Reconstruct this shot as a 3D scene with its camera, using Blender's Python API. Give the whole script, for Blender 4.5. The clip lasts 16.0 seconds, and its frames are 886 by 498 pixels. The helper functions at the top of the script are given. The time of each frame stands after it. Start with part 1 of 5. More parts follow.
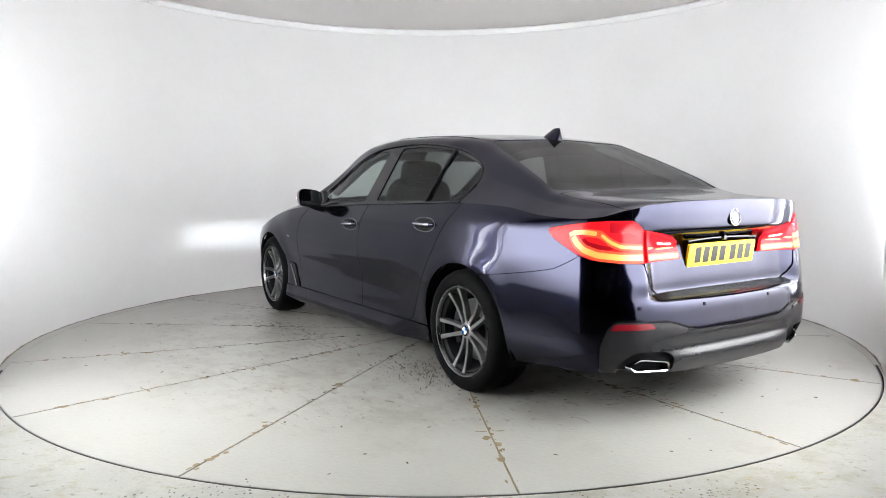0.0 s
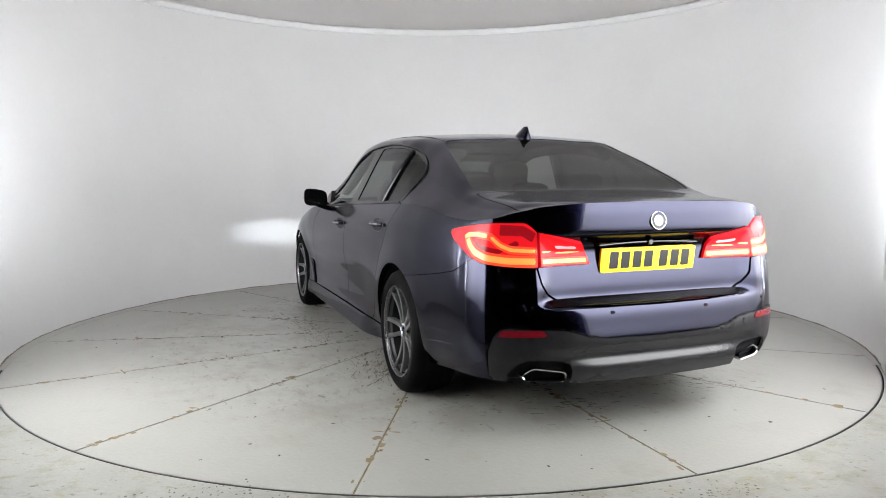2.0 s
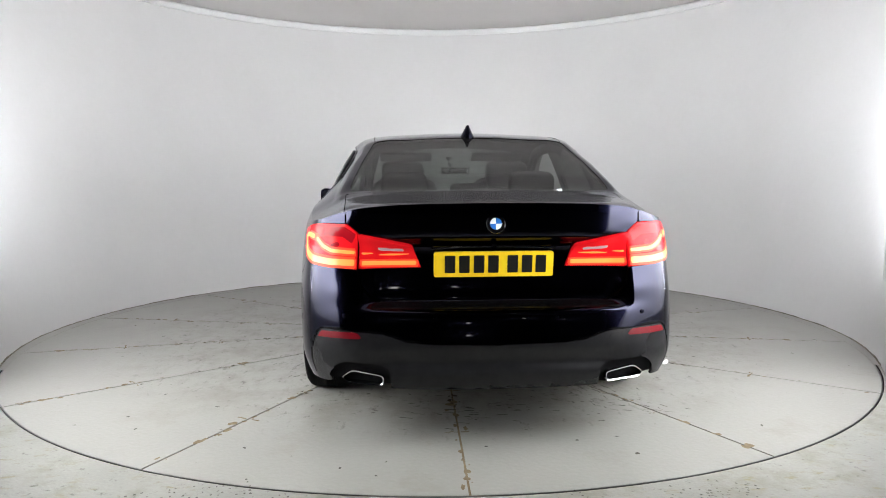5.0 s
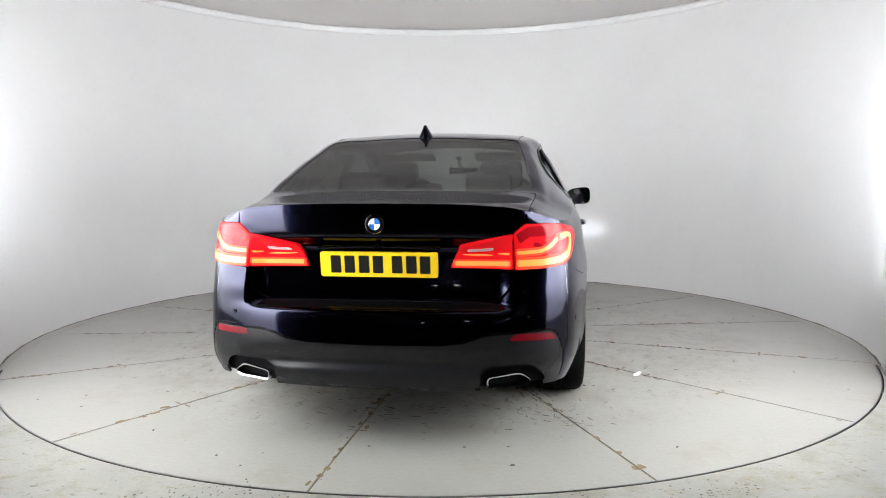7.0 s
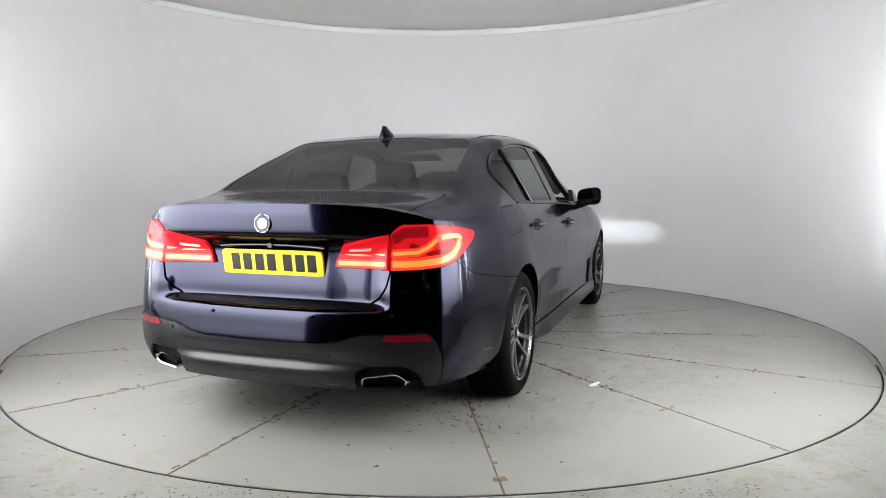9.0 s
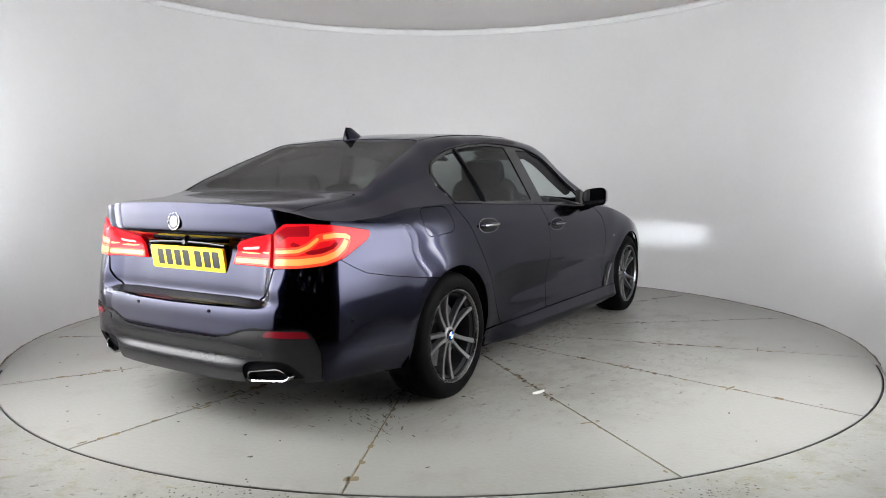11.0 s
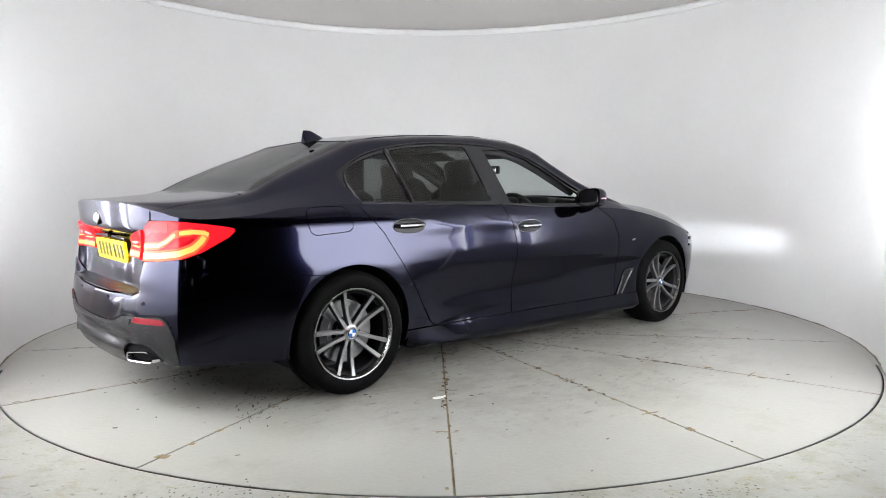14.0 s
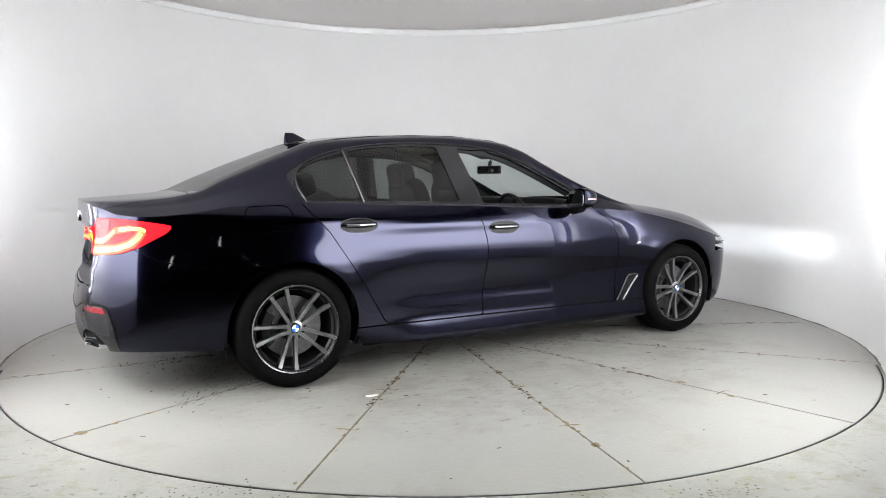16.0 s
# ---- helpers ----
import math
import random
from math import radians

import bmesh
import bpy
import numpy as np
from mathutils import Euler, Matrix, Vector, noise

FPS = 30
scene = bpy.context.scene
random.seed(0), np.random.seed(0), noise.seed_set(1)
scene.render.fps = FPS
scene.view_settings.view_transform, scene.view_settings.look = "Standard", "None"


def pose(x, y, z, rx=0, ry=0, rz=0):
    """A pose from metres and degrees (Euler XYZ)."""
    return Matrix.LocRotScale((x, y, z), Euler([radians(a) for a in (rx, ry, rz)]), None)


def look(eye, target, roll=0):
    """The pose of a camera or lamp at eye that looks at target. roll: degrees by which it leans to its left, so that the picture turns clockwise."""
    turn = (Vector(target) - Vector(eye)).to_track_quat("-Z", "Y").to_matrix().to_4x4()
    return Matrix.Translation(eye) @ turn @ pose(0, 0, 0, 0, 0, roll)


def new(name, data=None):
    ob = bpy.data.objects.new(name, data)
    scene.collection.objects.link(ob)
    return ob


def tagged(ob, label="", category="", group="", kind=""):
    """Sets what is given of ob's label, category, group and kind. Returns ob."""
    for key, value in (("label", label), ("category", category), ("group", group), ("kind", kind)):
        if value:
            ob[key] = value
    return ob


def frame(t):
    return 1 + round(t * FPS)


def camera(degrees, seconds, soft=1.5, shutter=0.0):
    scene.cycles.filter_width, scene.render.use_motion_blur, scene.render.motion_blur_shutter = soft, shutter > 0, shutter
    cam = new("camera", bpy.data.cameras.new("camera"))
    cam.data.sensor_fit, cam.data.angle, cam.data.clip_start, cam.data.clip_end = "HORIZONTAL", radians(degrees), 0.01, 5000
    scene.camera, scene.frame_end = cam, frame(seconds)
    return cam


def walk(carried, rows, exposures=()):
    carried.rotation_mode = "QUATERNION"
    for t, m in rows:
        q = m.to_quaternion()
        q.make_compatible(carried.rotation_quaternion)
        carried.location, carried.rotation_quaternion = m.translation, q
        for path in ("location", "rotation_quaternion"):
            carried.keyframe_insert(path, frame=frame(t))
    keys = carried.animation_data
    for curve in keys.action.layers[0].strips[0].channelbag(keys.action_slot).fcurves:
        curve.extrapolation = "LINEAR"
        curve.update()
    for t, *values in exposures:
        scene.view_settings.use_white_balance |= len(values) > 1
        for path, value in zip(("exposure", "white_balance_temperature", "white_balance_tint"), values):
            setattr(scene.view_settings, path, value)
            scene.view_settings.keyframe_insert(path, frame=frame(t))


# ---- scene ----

# ======== camera ========
cam = camera(64.74, 16.0, soft=1.0)
EYE = (0.0, -5.412, 1.144)
VIEW = look(EYE, (EYE[0] + 0.004597, EYE[1] + 0.995315, EYE[2] - 0.0942), -0.258)
walk(cam, [(0.0, VIEW), (16.0, VIEW)], exposures=[(0.0, -0.27), (2.0, -0.56), (3.0, -0.70), (4.2, -0.66), (6.5, -0.43), (7.5, -0.44), (8.5, -0.58), (9.2, -0.70), (11.4, -0.69), (12.5, -0.52), (14.0, -0.49), (16.0, -0.46)])

# ======== world ========
world = bpy.data.worlds.new("world")
scene.world = world
world.use_nodes = True
world.node_tree.nodes["Background"].inputs["Color"].default_value = (0.9, 0.95, 1.0, 1)
world.node_tree.nodes["Background"].inputs["Strength"].default_value = 0.02


# ======== materials ========
def material(name, color, rough=0.5, metal=0.0, coat=0.0, emit=None, strength=0.0, trans=0.0, ior=1.45, spec=0.5):
    m = bpy.data.materials.new(name)
    m.use_nodes = True
    b = m.node_tree.nodes["Principled BSDF"]
    b.inputs["Base Color"].default_value = (*color, 1)
    b.inputs["Roughness"].default_value = rough
    b.inputs["Metallic"].default_value = metal
    b.inputs["Coat Weight"].default_value = coat
    b.inputs["Coat Roughness"].default_value = 0.02
    b.inputs["Transmission Weight"].default_value = trans
    b.inputs["IOR"].default_value = ior
    b.inputs["Specular IOR Level"].default_value = spec
    if emit:
        b.inputs["Emission Color"].default_value = (*emit, 1)
        b.inputs["Emission Strength"].default_value = strength
    return m


def mottled(name, c1, c2, scale=3.0, rough=(0.4, 0.6), bump=0.02, fine=60.0, metal=0.0, coat=0.0, spec=0.5, dark=None, dark_scale=1.2, dark_at=(0.6, 0.75)):
    """A surface that varies at two scales, with optional stains."""
    m = material(name, c1, rough[0], metal, coat, spec=spec)
    nt = m.node_tree
    N, L = nt.nodes, nt.links
    b = N["Principled BSDF"]
    tc = N.new("ShaderNodeTexCoord")
    n1 = N.new("ShaderNodeTexNoise")
    n1.inputs["Scale"].default_value, n1.inputs["Detail"].default_value = scale, 8
    n2 = N.new("ShaderNodeTexNoise")
    n2.inputs["Scale"].default_value, n2.inputs["Detail"].default_value = fine, 4
    for n in (n1, n2):
        L.new(tc.outputs["Object"], n.inputs["Vector"])
    add = N.new("ShaderNodeMath")
    add.operation = "MULTIPLY_ADD"
    add.inputs[1].default_value = 0.35
    L.new(n2.outputs["Fac"], add.inputs[0])
    L.new(n1.outputs["Fac"], add.inputs[2])
    ramp = N.new("ShaderNodeValToRGB")
    ramp.color_ramp.elements[0].position, ramp.color_ramp.elements[1].position = 0.45, 0.9
    ramp.color_ramp.elements[0].color, ramp.color_ramp.elements[1].color = (*c1, 1), (*c2, 1)
    L.new(add.outputs[0], ramp.inputs[0])
    out = ramp.outputs[0]
    if dark:
        n3 = N.new("ShaderNodeTexNoise")
        n3.inputs["Scale"].default_value, n3.inputs["Detail"].default_value, n3.inputs["Roughness"].default_value = dark_scale, 10, 0.7
        L.new(tc.outputs["Object"], n3.inputs["Vector"])
        r3 = N.new("ShaderNodeValToRGB")
        r3.color_ramp.elements[0].position, r3.color_ramp.elements[1].position = dark_at
        L.new(n3.outputs["Fac"], r3.inputs[0])
        mix = N.new("ShaderNodeMix")
        mix.data_type = "RGBA"
        L.new(r3.outputs[0], mix.inputs[0])
        L.new(out, mix.inputs[6])
        mix.inputs[7].default_value = (*dark, 1)
        out = mix.outputs[2]
    L.new(out, b.inputs["Base Color"])
    mr = N.new("ShaderNodeMapRange")
    mr.inputs["To Min"].default_value, mr.inputs["To Max"].default_value = rough
    L.new(n1.outputs["Fac"], mr.inputs[0])
    L.new(mr.outputs[0], b.inputs["Roughness"])
    if bump:
        bp = N.new("ShaderNodeBump")
        bp.inputs["Strength"].default_value, bp.inputs["Distance"].default_value = 0.4, bump
        L.new(n2.outputs["Fac"], bp.inputs["Height"])
        L.new(bp.outputs[0], b.inputs["Normal"])
    return m


def glass(name, tint, rough=0.0, power=5.0, low=0.028, high=0.70):
    """Thin tinted glazing: see-through, more of a mirror at a slant."""
    m = bpy.data.materials.new(name)
    m.use_nodes = True
    N, L = m.node_tree.nodes, m.node_tree.links
    N.remove(N["Principled BSDF"])
    t, g, f, mx = N.new("ShaderNodeBsdfTransparent"), N.new("ShaderNodeBsdfGlossy"), N.new("ShaderNodeLayerWeight"), N.new("ShaderNodeMixShader")
    t.inputs[0].default_value = (*tint, 1)
    g.inputs["Roughness"].default_value = rough
    pw, mr = N.new("ShaderNodeMath"), N.new("ShaderNodeMapRange")
    f.inputs["Blend"].default_value = 0.5
    pw.operation = "POWER"
    pw.inputs[1].default_value = power
    mr.inputs["To Min"].default_value, mr.inputs["To Max"].default_value = low, high
    L.new(f.outputs["Facing"], pw.inputs[0])
    L.new(pw.outputs[0], mr.inputs[0])
    L.new(mr.outputs[0], mx.inputs[0])
    L.new(t.outputs[0], mx.inputs[1])
    L.new(g.outputs[0], mx.inputs[2])
    L.new(mx.outputs[0], N["Material Output"].inputs[0])
    return m


def car_paint():
    m = material("black_blue_metallic_paint", (0.0064, 0.0067, 0.0165), 0.15, 1.0, 0.34)
    N, L = m.node_tree.nodes, m.node_tree.links
    b = N["Principled BSDF"]
    tc, n, r = N.new("ShaderNodeTexCoord"), N.new("ShaderNodeTexNoise"), N.new("ShaderNodeMapRange")
    n.inputs["Scale"].default_value, n.inputs["Detail"].default_value = 6.0, 6
    r.inputs["To Min"].default_value, r.inputs["To Max"].default_value = 0.015, 0.06
    L.new(tc.outputs["Object"], n.inputs["Vector"])
    L.new(n.outputs["Fac"], r.inputs[0])
    L.new(r.outputs[0], b.inputs["Coat Roughness"])
    b.inputs["Coat IOR"].default_value = 1.5
    b.inputs["Specular Tint"].default_value = (0.75, 0.75, 0.8, 1)
    return m


PAINT = car_paint()
UNDER = material("black_underbody", (0.003, 0.003, 0.0035), 0.8, spec=0.1)
SATIN = mottled("dark_grey_satin_plastic", (0.009, 0.009, 0.010), (0.012, 0.012, 0.013), 20, (0.22, 0.28), 0.0, spec=0.3)
BLACK_GLOSS = material("gloss_black_trim", (0.003, 0.003, 0.004), 0.08, 0, 0.0, spec=0.3)
RUBBER = mottled("tyre_rubber", (0.0016, 0.0016, 0.0018), (0.0035, 0.0035, 0.0035), 12, (0.55, 0.75), 0.001, 300, spec=0.03)
ALLOY = mottled("dark_grey_machined_alloy", (0.14, 0.14, 0.142), (0.19, 0.19, 0.19), 30, (0.28, 0.38), 0.0, metal=0.9)
LIP = mottled("machined_rim_lip", (0.13, 0.13, 0.13), (0.17, 0.17, 0.17), 60, (0.22, 0.3), 0.0, metal=1.0)
ALLOY_DARK = material("dark_inner_alloy", (0.014, 0.014, 0.015), 0.4, 0.5, spec=0.2)
STEEL = mottled("brake_disc_steel", (0.10, 0.10, 0.104), (0.16, 0.16, 0.16), 40, (0.25, 0.35), 0.0, metal=1.0)
CHROME = material("bright_chrome", (0.48, 0.48, 0.50), 0.12, 1.0)
DARK_CHROME = material("dark_shadowline_trim", (0.005, 0.005, 0.006), 0.12, 0.0, 0.0, spec=0.35)
SATIN_LINE = material("dark_satin_strip", (0.035, 0.035, 0.038), 0.22, 0.8)
TINT = glass("dark_tinted_glass", (0.22, 0.235, 0.232))
REAR_TINT = glass("dark_rear_glass", (0.13, 0.14, 0.13), power=4.0, low=0.03, high=0.65)
CLEAR = glass("lightly_tinted_glass", (0.62, 0.68, 0.66))
MIRROR = material("mirror_glass", (0.85, 0.87, 0.9), 0.01, 1.0)
LEATHER = mottled("black_leather", (0.012, 0.012, 0.013), (0.02, 0.02, 0.021), 15, (0.45, 0.6), 0.002, 200, spec=0.2)
CABIN = mottled("dark_cabin_plastic", (0.014, 0.014, 0.015), (0.02, 0.02, 0.021), 20, (0.5, 0.7), 0.001, 200, spec=0.2)
LINING = mottled("anthracite_headlining", (0.02, 0.02, 0.021), (0.028, 0.028, 0.03), 40, (0.8, 0.9), 0.0, spec=0.2)
RED_LENS = material("lit_red_lens", (0.50, 0.006, 0.010), 0.15, 0, 0.04, emit=(1.0, 0.015, 0.02), strength=0.34, spec=0.12)
RED_DARK = material("deep_red_reflector", (0.10, 0.003, 0.007), 0.18, 0, 0.15)
BAR_HALO = material("glow_round_light_bar", (0.6, 0.05, 0.02), 0.3, 0, 0.03, emit=(1.0, 0.05, 0.015), strength=0.68, spec=0.12)
# Black trim; also paints shade into handle recesses, boot gap and insert gap.
SHADE_TRIM = material("black_trim_and_shade", (0.0015, 0.0015, 0.0018), 0.25, spec=0.12)
GRIME = mottled("brown_grimy_sealant", (0.075, 0.062, 0.043), (0.26, 0.235, 0.195), 5, (0.8, 0.95), 0.002, 40)
LIGHT_BAR = material("lit_orange_red_light_bar", (0.9, 0.2, 0.05), 0.3, 0, 0.0, emit=(1.0, 0.15, 0.018), strength=1.6)
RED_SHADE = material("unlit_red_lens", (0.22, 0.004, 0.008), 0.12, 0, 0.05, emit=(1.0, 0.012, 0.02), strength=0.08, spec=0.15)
LENS_GREY = material("smoky_pink_lens", (0.5, 0.32, 0.34), 0.15, 0, 1.0)
HEAD_BEAM = material("white_headlight_beam", (1, 1, 1), 0.5, emit=(0.86, 0.93, 1.0), strength=6000.0)
HEAD_LENS = glass("clear_headlight_lens", (0.92, 0.94, 0.95))
PLATE_YELLOW = mottled("reflective_yellow_plate", (0.80, 0.53, 0.012), (0.84, 0.57, 0.02), 30, (0.25, 0.35), 0.0)
PLATE_BLACK = material("black_plate_print", (0.006, 0.006, 0.006), 0.35)
BADGE_BLUE = material("blue_enamel", (0.02, 0.14, 0.5), 0.15, 0, 1.0)
BADGE_WHITE = material("white_enamel", (0.8, 0.82, 0.84), 0.15, 0, 1.0)
WALL_WHITE = mottled("white_painted_wall", (0.615, 0.61, 0.612), (0.65, 0.645, 0.648), 1.3, (0.55, 0.65), 0.002, 25)
CEIL_WHITE = mottled("off_white_ceiling_paint", (0.60, 0.575, 0.565), (0.63, 0.605, 0.595), 0.8, (0.6, 0.7), 0.001, 30)
TRIM_WHITE = material("white_gloss_trim", (0.69, 0.69, 0.695), 0.3)
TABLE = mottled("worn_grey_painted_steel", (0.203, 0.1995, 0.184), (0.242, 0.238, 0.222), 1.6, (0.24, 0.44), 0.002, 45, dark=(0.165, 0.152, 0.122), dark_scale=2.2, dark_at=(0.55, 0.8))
GROUND = mottled("dirty_grey_concrete_paint", (0.165, 0.164, 0.150), (0.21, 0.209, 0.19), 2.5, (0.5, 0.7), 0.003, 60, dark=(0.125, 0.116, 0.082), dark_scale=3.0, dark_at=(0.52, 0.72))


def scuffs(m, ring, scale, lo, hi, color, stretch=(1, 1, 1)):
    """Streaks and specks of dirt, some deepened for shade, between two radii of a floor material."""
    N, L = m.node_tree.nodes, m.node_tree.links
    b = N["Principled BSDF"]
    before = b.inputs["Base Color"].links[0].from_socket
    tc, mp, n = N.new("ShaderNodeTexCoord"), N.new("ShaderNodeMapping"), N.new("ShaderNodeTexNoise")
    mp.inputs["Scale"].default_value = stretch
    n.inputs["Scale"].default_value, n.inputs["Detail"].default_value, n.inputs["Roughness"].default_value = scale, 9, 0.72
    L.new(tc.outputs["Object"], mp.inputs[0])
    L.new(mp.outputs[0], n.inputs["Vector"])
    r = N.new("ShaderNodeMapRange")
    r.inputs["From Min"].default_value, r.inputs["From Max"].default_value = lo, hi
    L.new(n.outputs["Fac"], r.inputs[0])
    ln = N.new("ShaderNodeVectorMath")
    ln.operation = "LENGTH"
    L.new(tc.outputs["Object"], ln.inputs[0])
    cr = N.new("ShaderNodeValToRGB")
    e = cr.color_ramp.elements
    e[0].position, e[1].position = ring[0] / 10, ring[1] / 10
    e[0].color, e[1].color = (0, 0, 0, 1), (1, 1, 1, 1)
    e2, e3 = e.new(ring[2] / 10), e.new(ring[3] / 10)
    e2.color, e3.color = (1, 1, 1, 1), (0, 0, 0, 1)
    dv = N.new("ShaderNodeMath")
    dv.operation = "MULTIPLY"
    dv.inputs[1].default_value = 0.1
    L.new(ln.outputs["Value"], dv.inputs[0])
    L.new(dv.outputs[0], cr.inputs[0])
    mu = N.new("ShaderNodeMath")
    mu.operation = "MULTIPLY"
    L.new(r.outputs[0], mu.inputs[0])
    L.new(cr.outputs[0], mu.inputs[1])
    mix = N.new("ShaderNodeMix")
    mix.data_type = "RGBA"
    L.new(mu.outputs[0], mix.inputs[0])
    L.new(before, mix.inputs[6])
    mix.inputs[7].default_value = (*color, 1)
    L.new(mix.outputs[2], b.inputs["Base Color"])


scuffs(TABLE, (0.3, 0.9, 1.8, 2.4), 5.0, 0.54, 0.74, (0.075, 0.065, 0.045), (1, 2.2, 1))
# Dirt blotches under the car, deepened to carry some of its shade too.
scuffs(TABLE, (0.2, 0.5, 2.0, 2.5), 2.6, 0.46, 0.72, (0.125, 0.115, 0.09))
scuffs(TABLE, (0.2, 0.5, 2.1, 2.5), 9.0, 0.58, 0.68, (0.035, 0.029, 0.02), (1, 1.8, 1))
scuffs(TABLE, (0.2, 0.5, 2.8, 3.0), 22.0, 0.66, 0.74, (0.06, 0.048, 0.03))
scuffs(GROUND, (2.9, 3.0, 6.0, 8.0), 26.0, 0.58, 0.68, (0.05, 0.047, 0.033))
scuffs(GROUND, (2.9, 3.0, 4.0, 6.0), 9.0, 0.56, 0.66, (0.15, 0.135, 0.08), (1, 2, 1))
GAP = material("black_gap", (0.022, 0.021, 0.019), 0.9)
RUST = mottled("rusty_joint_dirt", (0.11, 0.072, 0.034), (0.21, 0.165, 0.10), 9, (0.8, 0.95), 0.002, 60)
JOINT_DIRT = mottled("dark_joint_dirt", (0.020, 0.014, 0.008), (0.07, 0.048, 0.025), 14, (0.8, 0.95), 0.0)
PAPER = material("white_paper", (0.75, 0.75, 0.74), 0.6)
SCUFF = mottled("dark_tyre_scuff", (0.022, 0.020, 0.016), (0.11, 0.10, 0.08), 14, (0.7, 0.9), 0.0)
ROOM = material("dark_room_paint", (0.010, 0.010, 0.011), 0.8, spec=0.2)
LAMP_SKIN = material("white_light_diffuser", (0.9, 0.9, 0.9), 0.6, emit=(0.97, 0.985, 1.0), strength=7.0)


def soft_lamp(m, peak, edge, low, half_h):
    """A diffuser over lamps set behind it, that dims softly towards its far end, x = 0, and towards top and foot."""
    N, L = m.node_tree.nodes, m.node_tree.links
    tc, sep = N.new("ShaderNodeTexCoord"), N.new("ShaderNodeSeparateXYZ")
    L.new(tc.outputs["Object"], sep.inputs[0])
    parts = []
    for k, a0, a1, hi, lo, mid in ((0, 0.0, 1.0, edge, 1.0, 0.0), (2, half_h * 0.35, half_h, 1.0, low, 1.32)):
        a, ab, r = N.new("ShaderNodeMath"), N.new("ShaderNodeMath"), N.new("ShaderNodeMapRange")
        a.operation, ab.operation = "SUBTRACT", "ABSOLUTE"
        a.inputs[1].default_value = mid
        r.interpolation_type = "SMOOTHSTEP"
        r.inputs["From Min"].default_value, r.inputs["From Max"].default_value = a0, a1
        r.inputs["To Min"].default_value, r.inputs["To Max"].default_value = hi, lo
        L.new(sep.outputs[k], a.inputs[0])
        L.new(a.outputs[0], ab.inputs[0])
        L.new(ab.outputs[0], r.inputs[0])
        parts.append(r.outputs[0])
    mu, st = N.new("ShaderNodeMath"), N.new("ShaderNodeMath")
    mu.operation = st.operation = "MULTIPLY"
    L.new(parts[0], mu.inputs[0])
    L.new(parts[1], mu.inputs[1])
    st.inputs[1].default_value = peak
    L.new(mu.outputs[0], st.inputs[0])
    L.new(st.outputs[0], N["Principled BSDF"].inputs["Emission Strength"])


soft_lamp(LAMP_SKIN, 27.5, 0.60, 0.16, 0.88)
STRIP_GLOW = material("bright_strip_lamp", (0.9, 0.9, 0.9), 0.5, emit=(0.93, 0.96, 1.0), strength=180.0)
SPOT_GLOW = material("bright_spot_lens", (1, 1, 1), 0.4, emit=(1.0, 0.97, 0.92), strength=40.0)


# ======== mesh helpers ========
def obj(name, bm_or_mesh, mat, parent=None, label="", smooth=None):
    me = bm_or_mesh
    if isinstance(me, bmesh.types.BMesh):
        me = bpy.data.meshes.new(name)
        bm_or_mesh.to_mesh(me)
        bm_or_mesh.free()
    if mat is not None and not me.materials:
        me.materials.append(mat)
    if smooth is not None and len(me.polygons):
        me.shade_smooth()
        me.set_sharp_from_angle(angle=radians(smooth))
    ob = new(name, me)
    if parent is not None:
        ob.parent = parent
    if label:
        tagged(ob, label)
    return ob


def part(name, bm, mat, parent, label="", smooth=35):
    return obj(name, bm, mat, parent, label, smooth)


def thing(name, label, category, group="", kind="", m=None):
    e = tagged(new(name), label, category, group, kind)
    e.empty_display_size = 0.2
    if m is not None:
        e.matrix_basis = m
    return e


def box(cx, cy, cz, sx, sy, sz, bevel=0.0, seg=2, bm=None, m=None):
    bm = bm or bmesh.new()
    r = bmesh.ops.create_cube(bm, size=1.0)
    bmesh.ops.scale(bm, vec=(sx, sy, sz), verts=r["verts"])
    if bevel:
        es = list({e for v in r["verts"] for e in v.link_edges})
        out = bmesh.ops.bevel(bm, geom=es, offset=bevel, segments=seg, profile=0.7, affect="EDGES")
        vs = list({v for f in out["faces"] for v in f.verts} | {v for v in r["verts"] if v.is_valid})
    else:
        vs = r["verts"]
    mm = Matrix.Translation((cx, cy, cz)) @ (m or Matrix())
    bmesh.ops.transform(bm, matrix=mm, verts=[v for v in vs if v.is_valid])
    return bm


def lathe(profile, n=64, axis="Z", closed=False):
    """Turn (radius, height) pairs about an axis."""
    bm = bmesh.new()
    rings = []
    for r, h in profile:
        ring = []
        for i in range(n):
            a = 2 * math.pi * i / n
            c, s = r * math.cos(a), r * math.sin(a)
            ring.append(bm.verts.new((c, s, h) if axis == "Z" else (c, h, s)))
        rings.append(ring)
    pairs = list(zip(rings, rings[1:])) + ([(rings[-1], rings[0])] if closed else [])
    for a, b in pairs:
        for i in range(n):
            bm.faces.new((a[i], a[(i + 1) % n], b[(i + 1) % n], b[i]))
    bmesh.ops.recalc_face_normals(bm, faces=bm.faces)
    return bm


def prism(points, d0, d1, to3):
    """A closed solid over a 2D outline, between depths d0 and d1; to3(u, v, d) gives the place."""
    bm = bmesh.new()
    a = [bm.verts.new(to3(u, v, d0)) for u, v in points]
    b = [bm.verts.new(to3(u, v, d1)) for u, v in points]
    n = len(points)
    bm.faces.new(a[::-1])
    bm.faces.new(b)
    for i in range(n):
        bm.faces.new((a[i], a[(i + 1) % n], b[(i + 1) % n], b[i]))
    bmesh.ops.recalc_face_normals(bm, faces=bm.faces)
    return bm


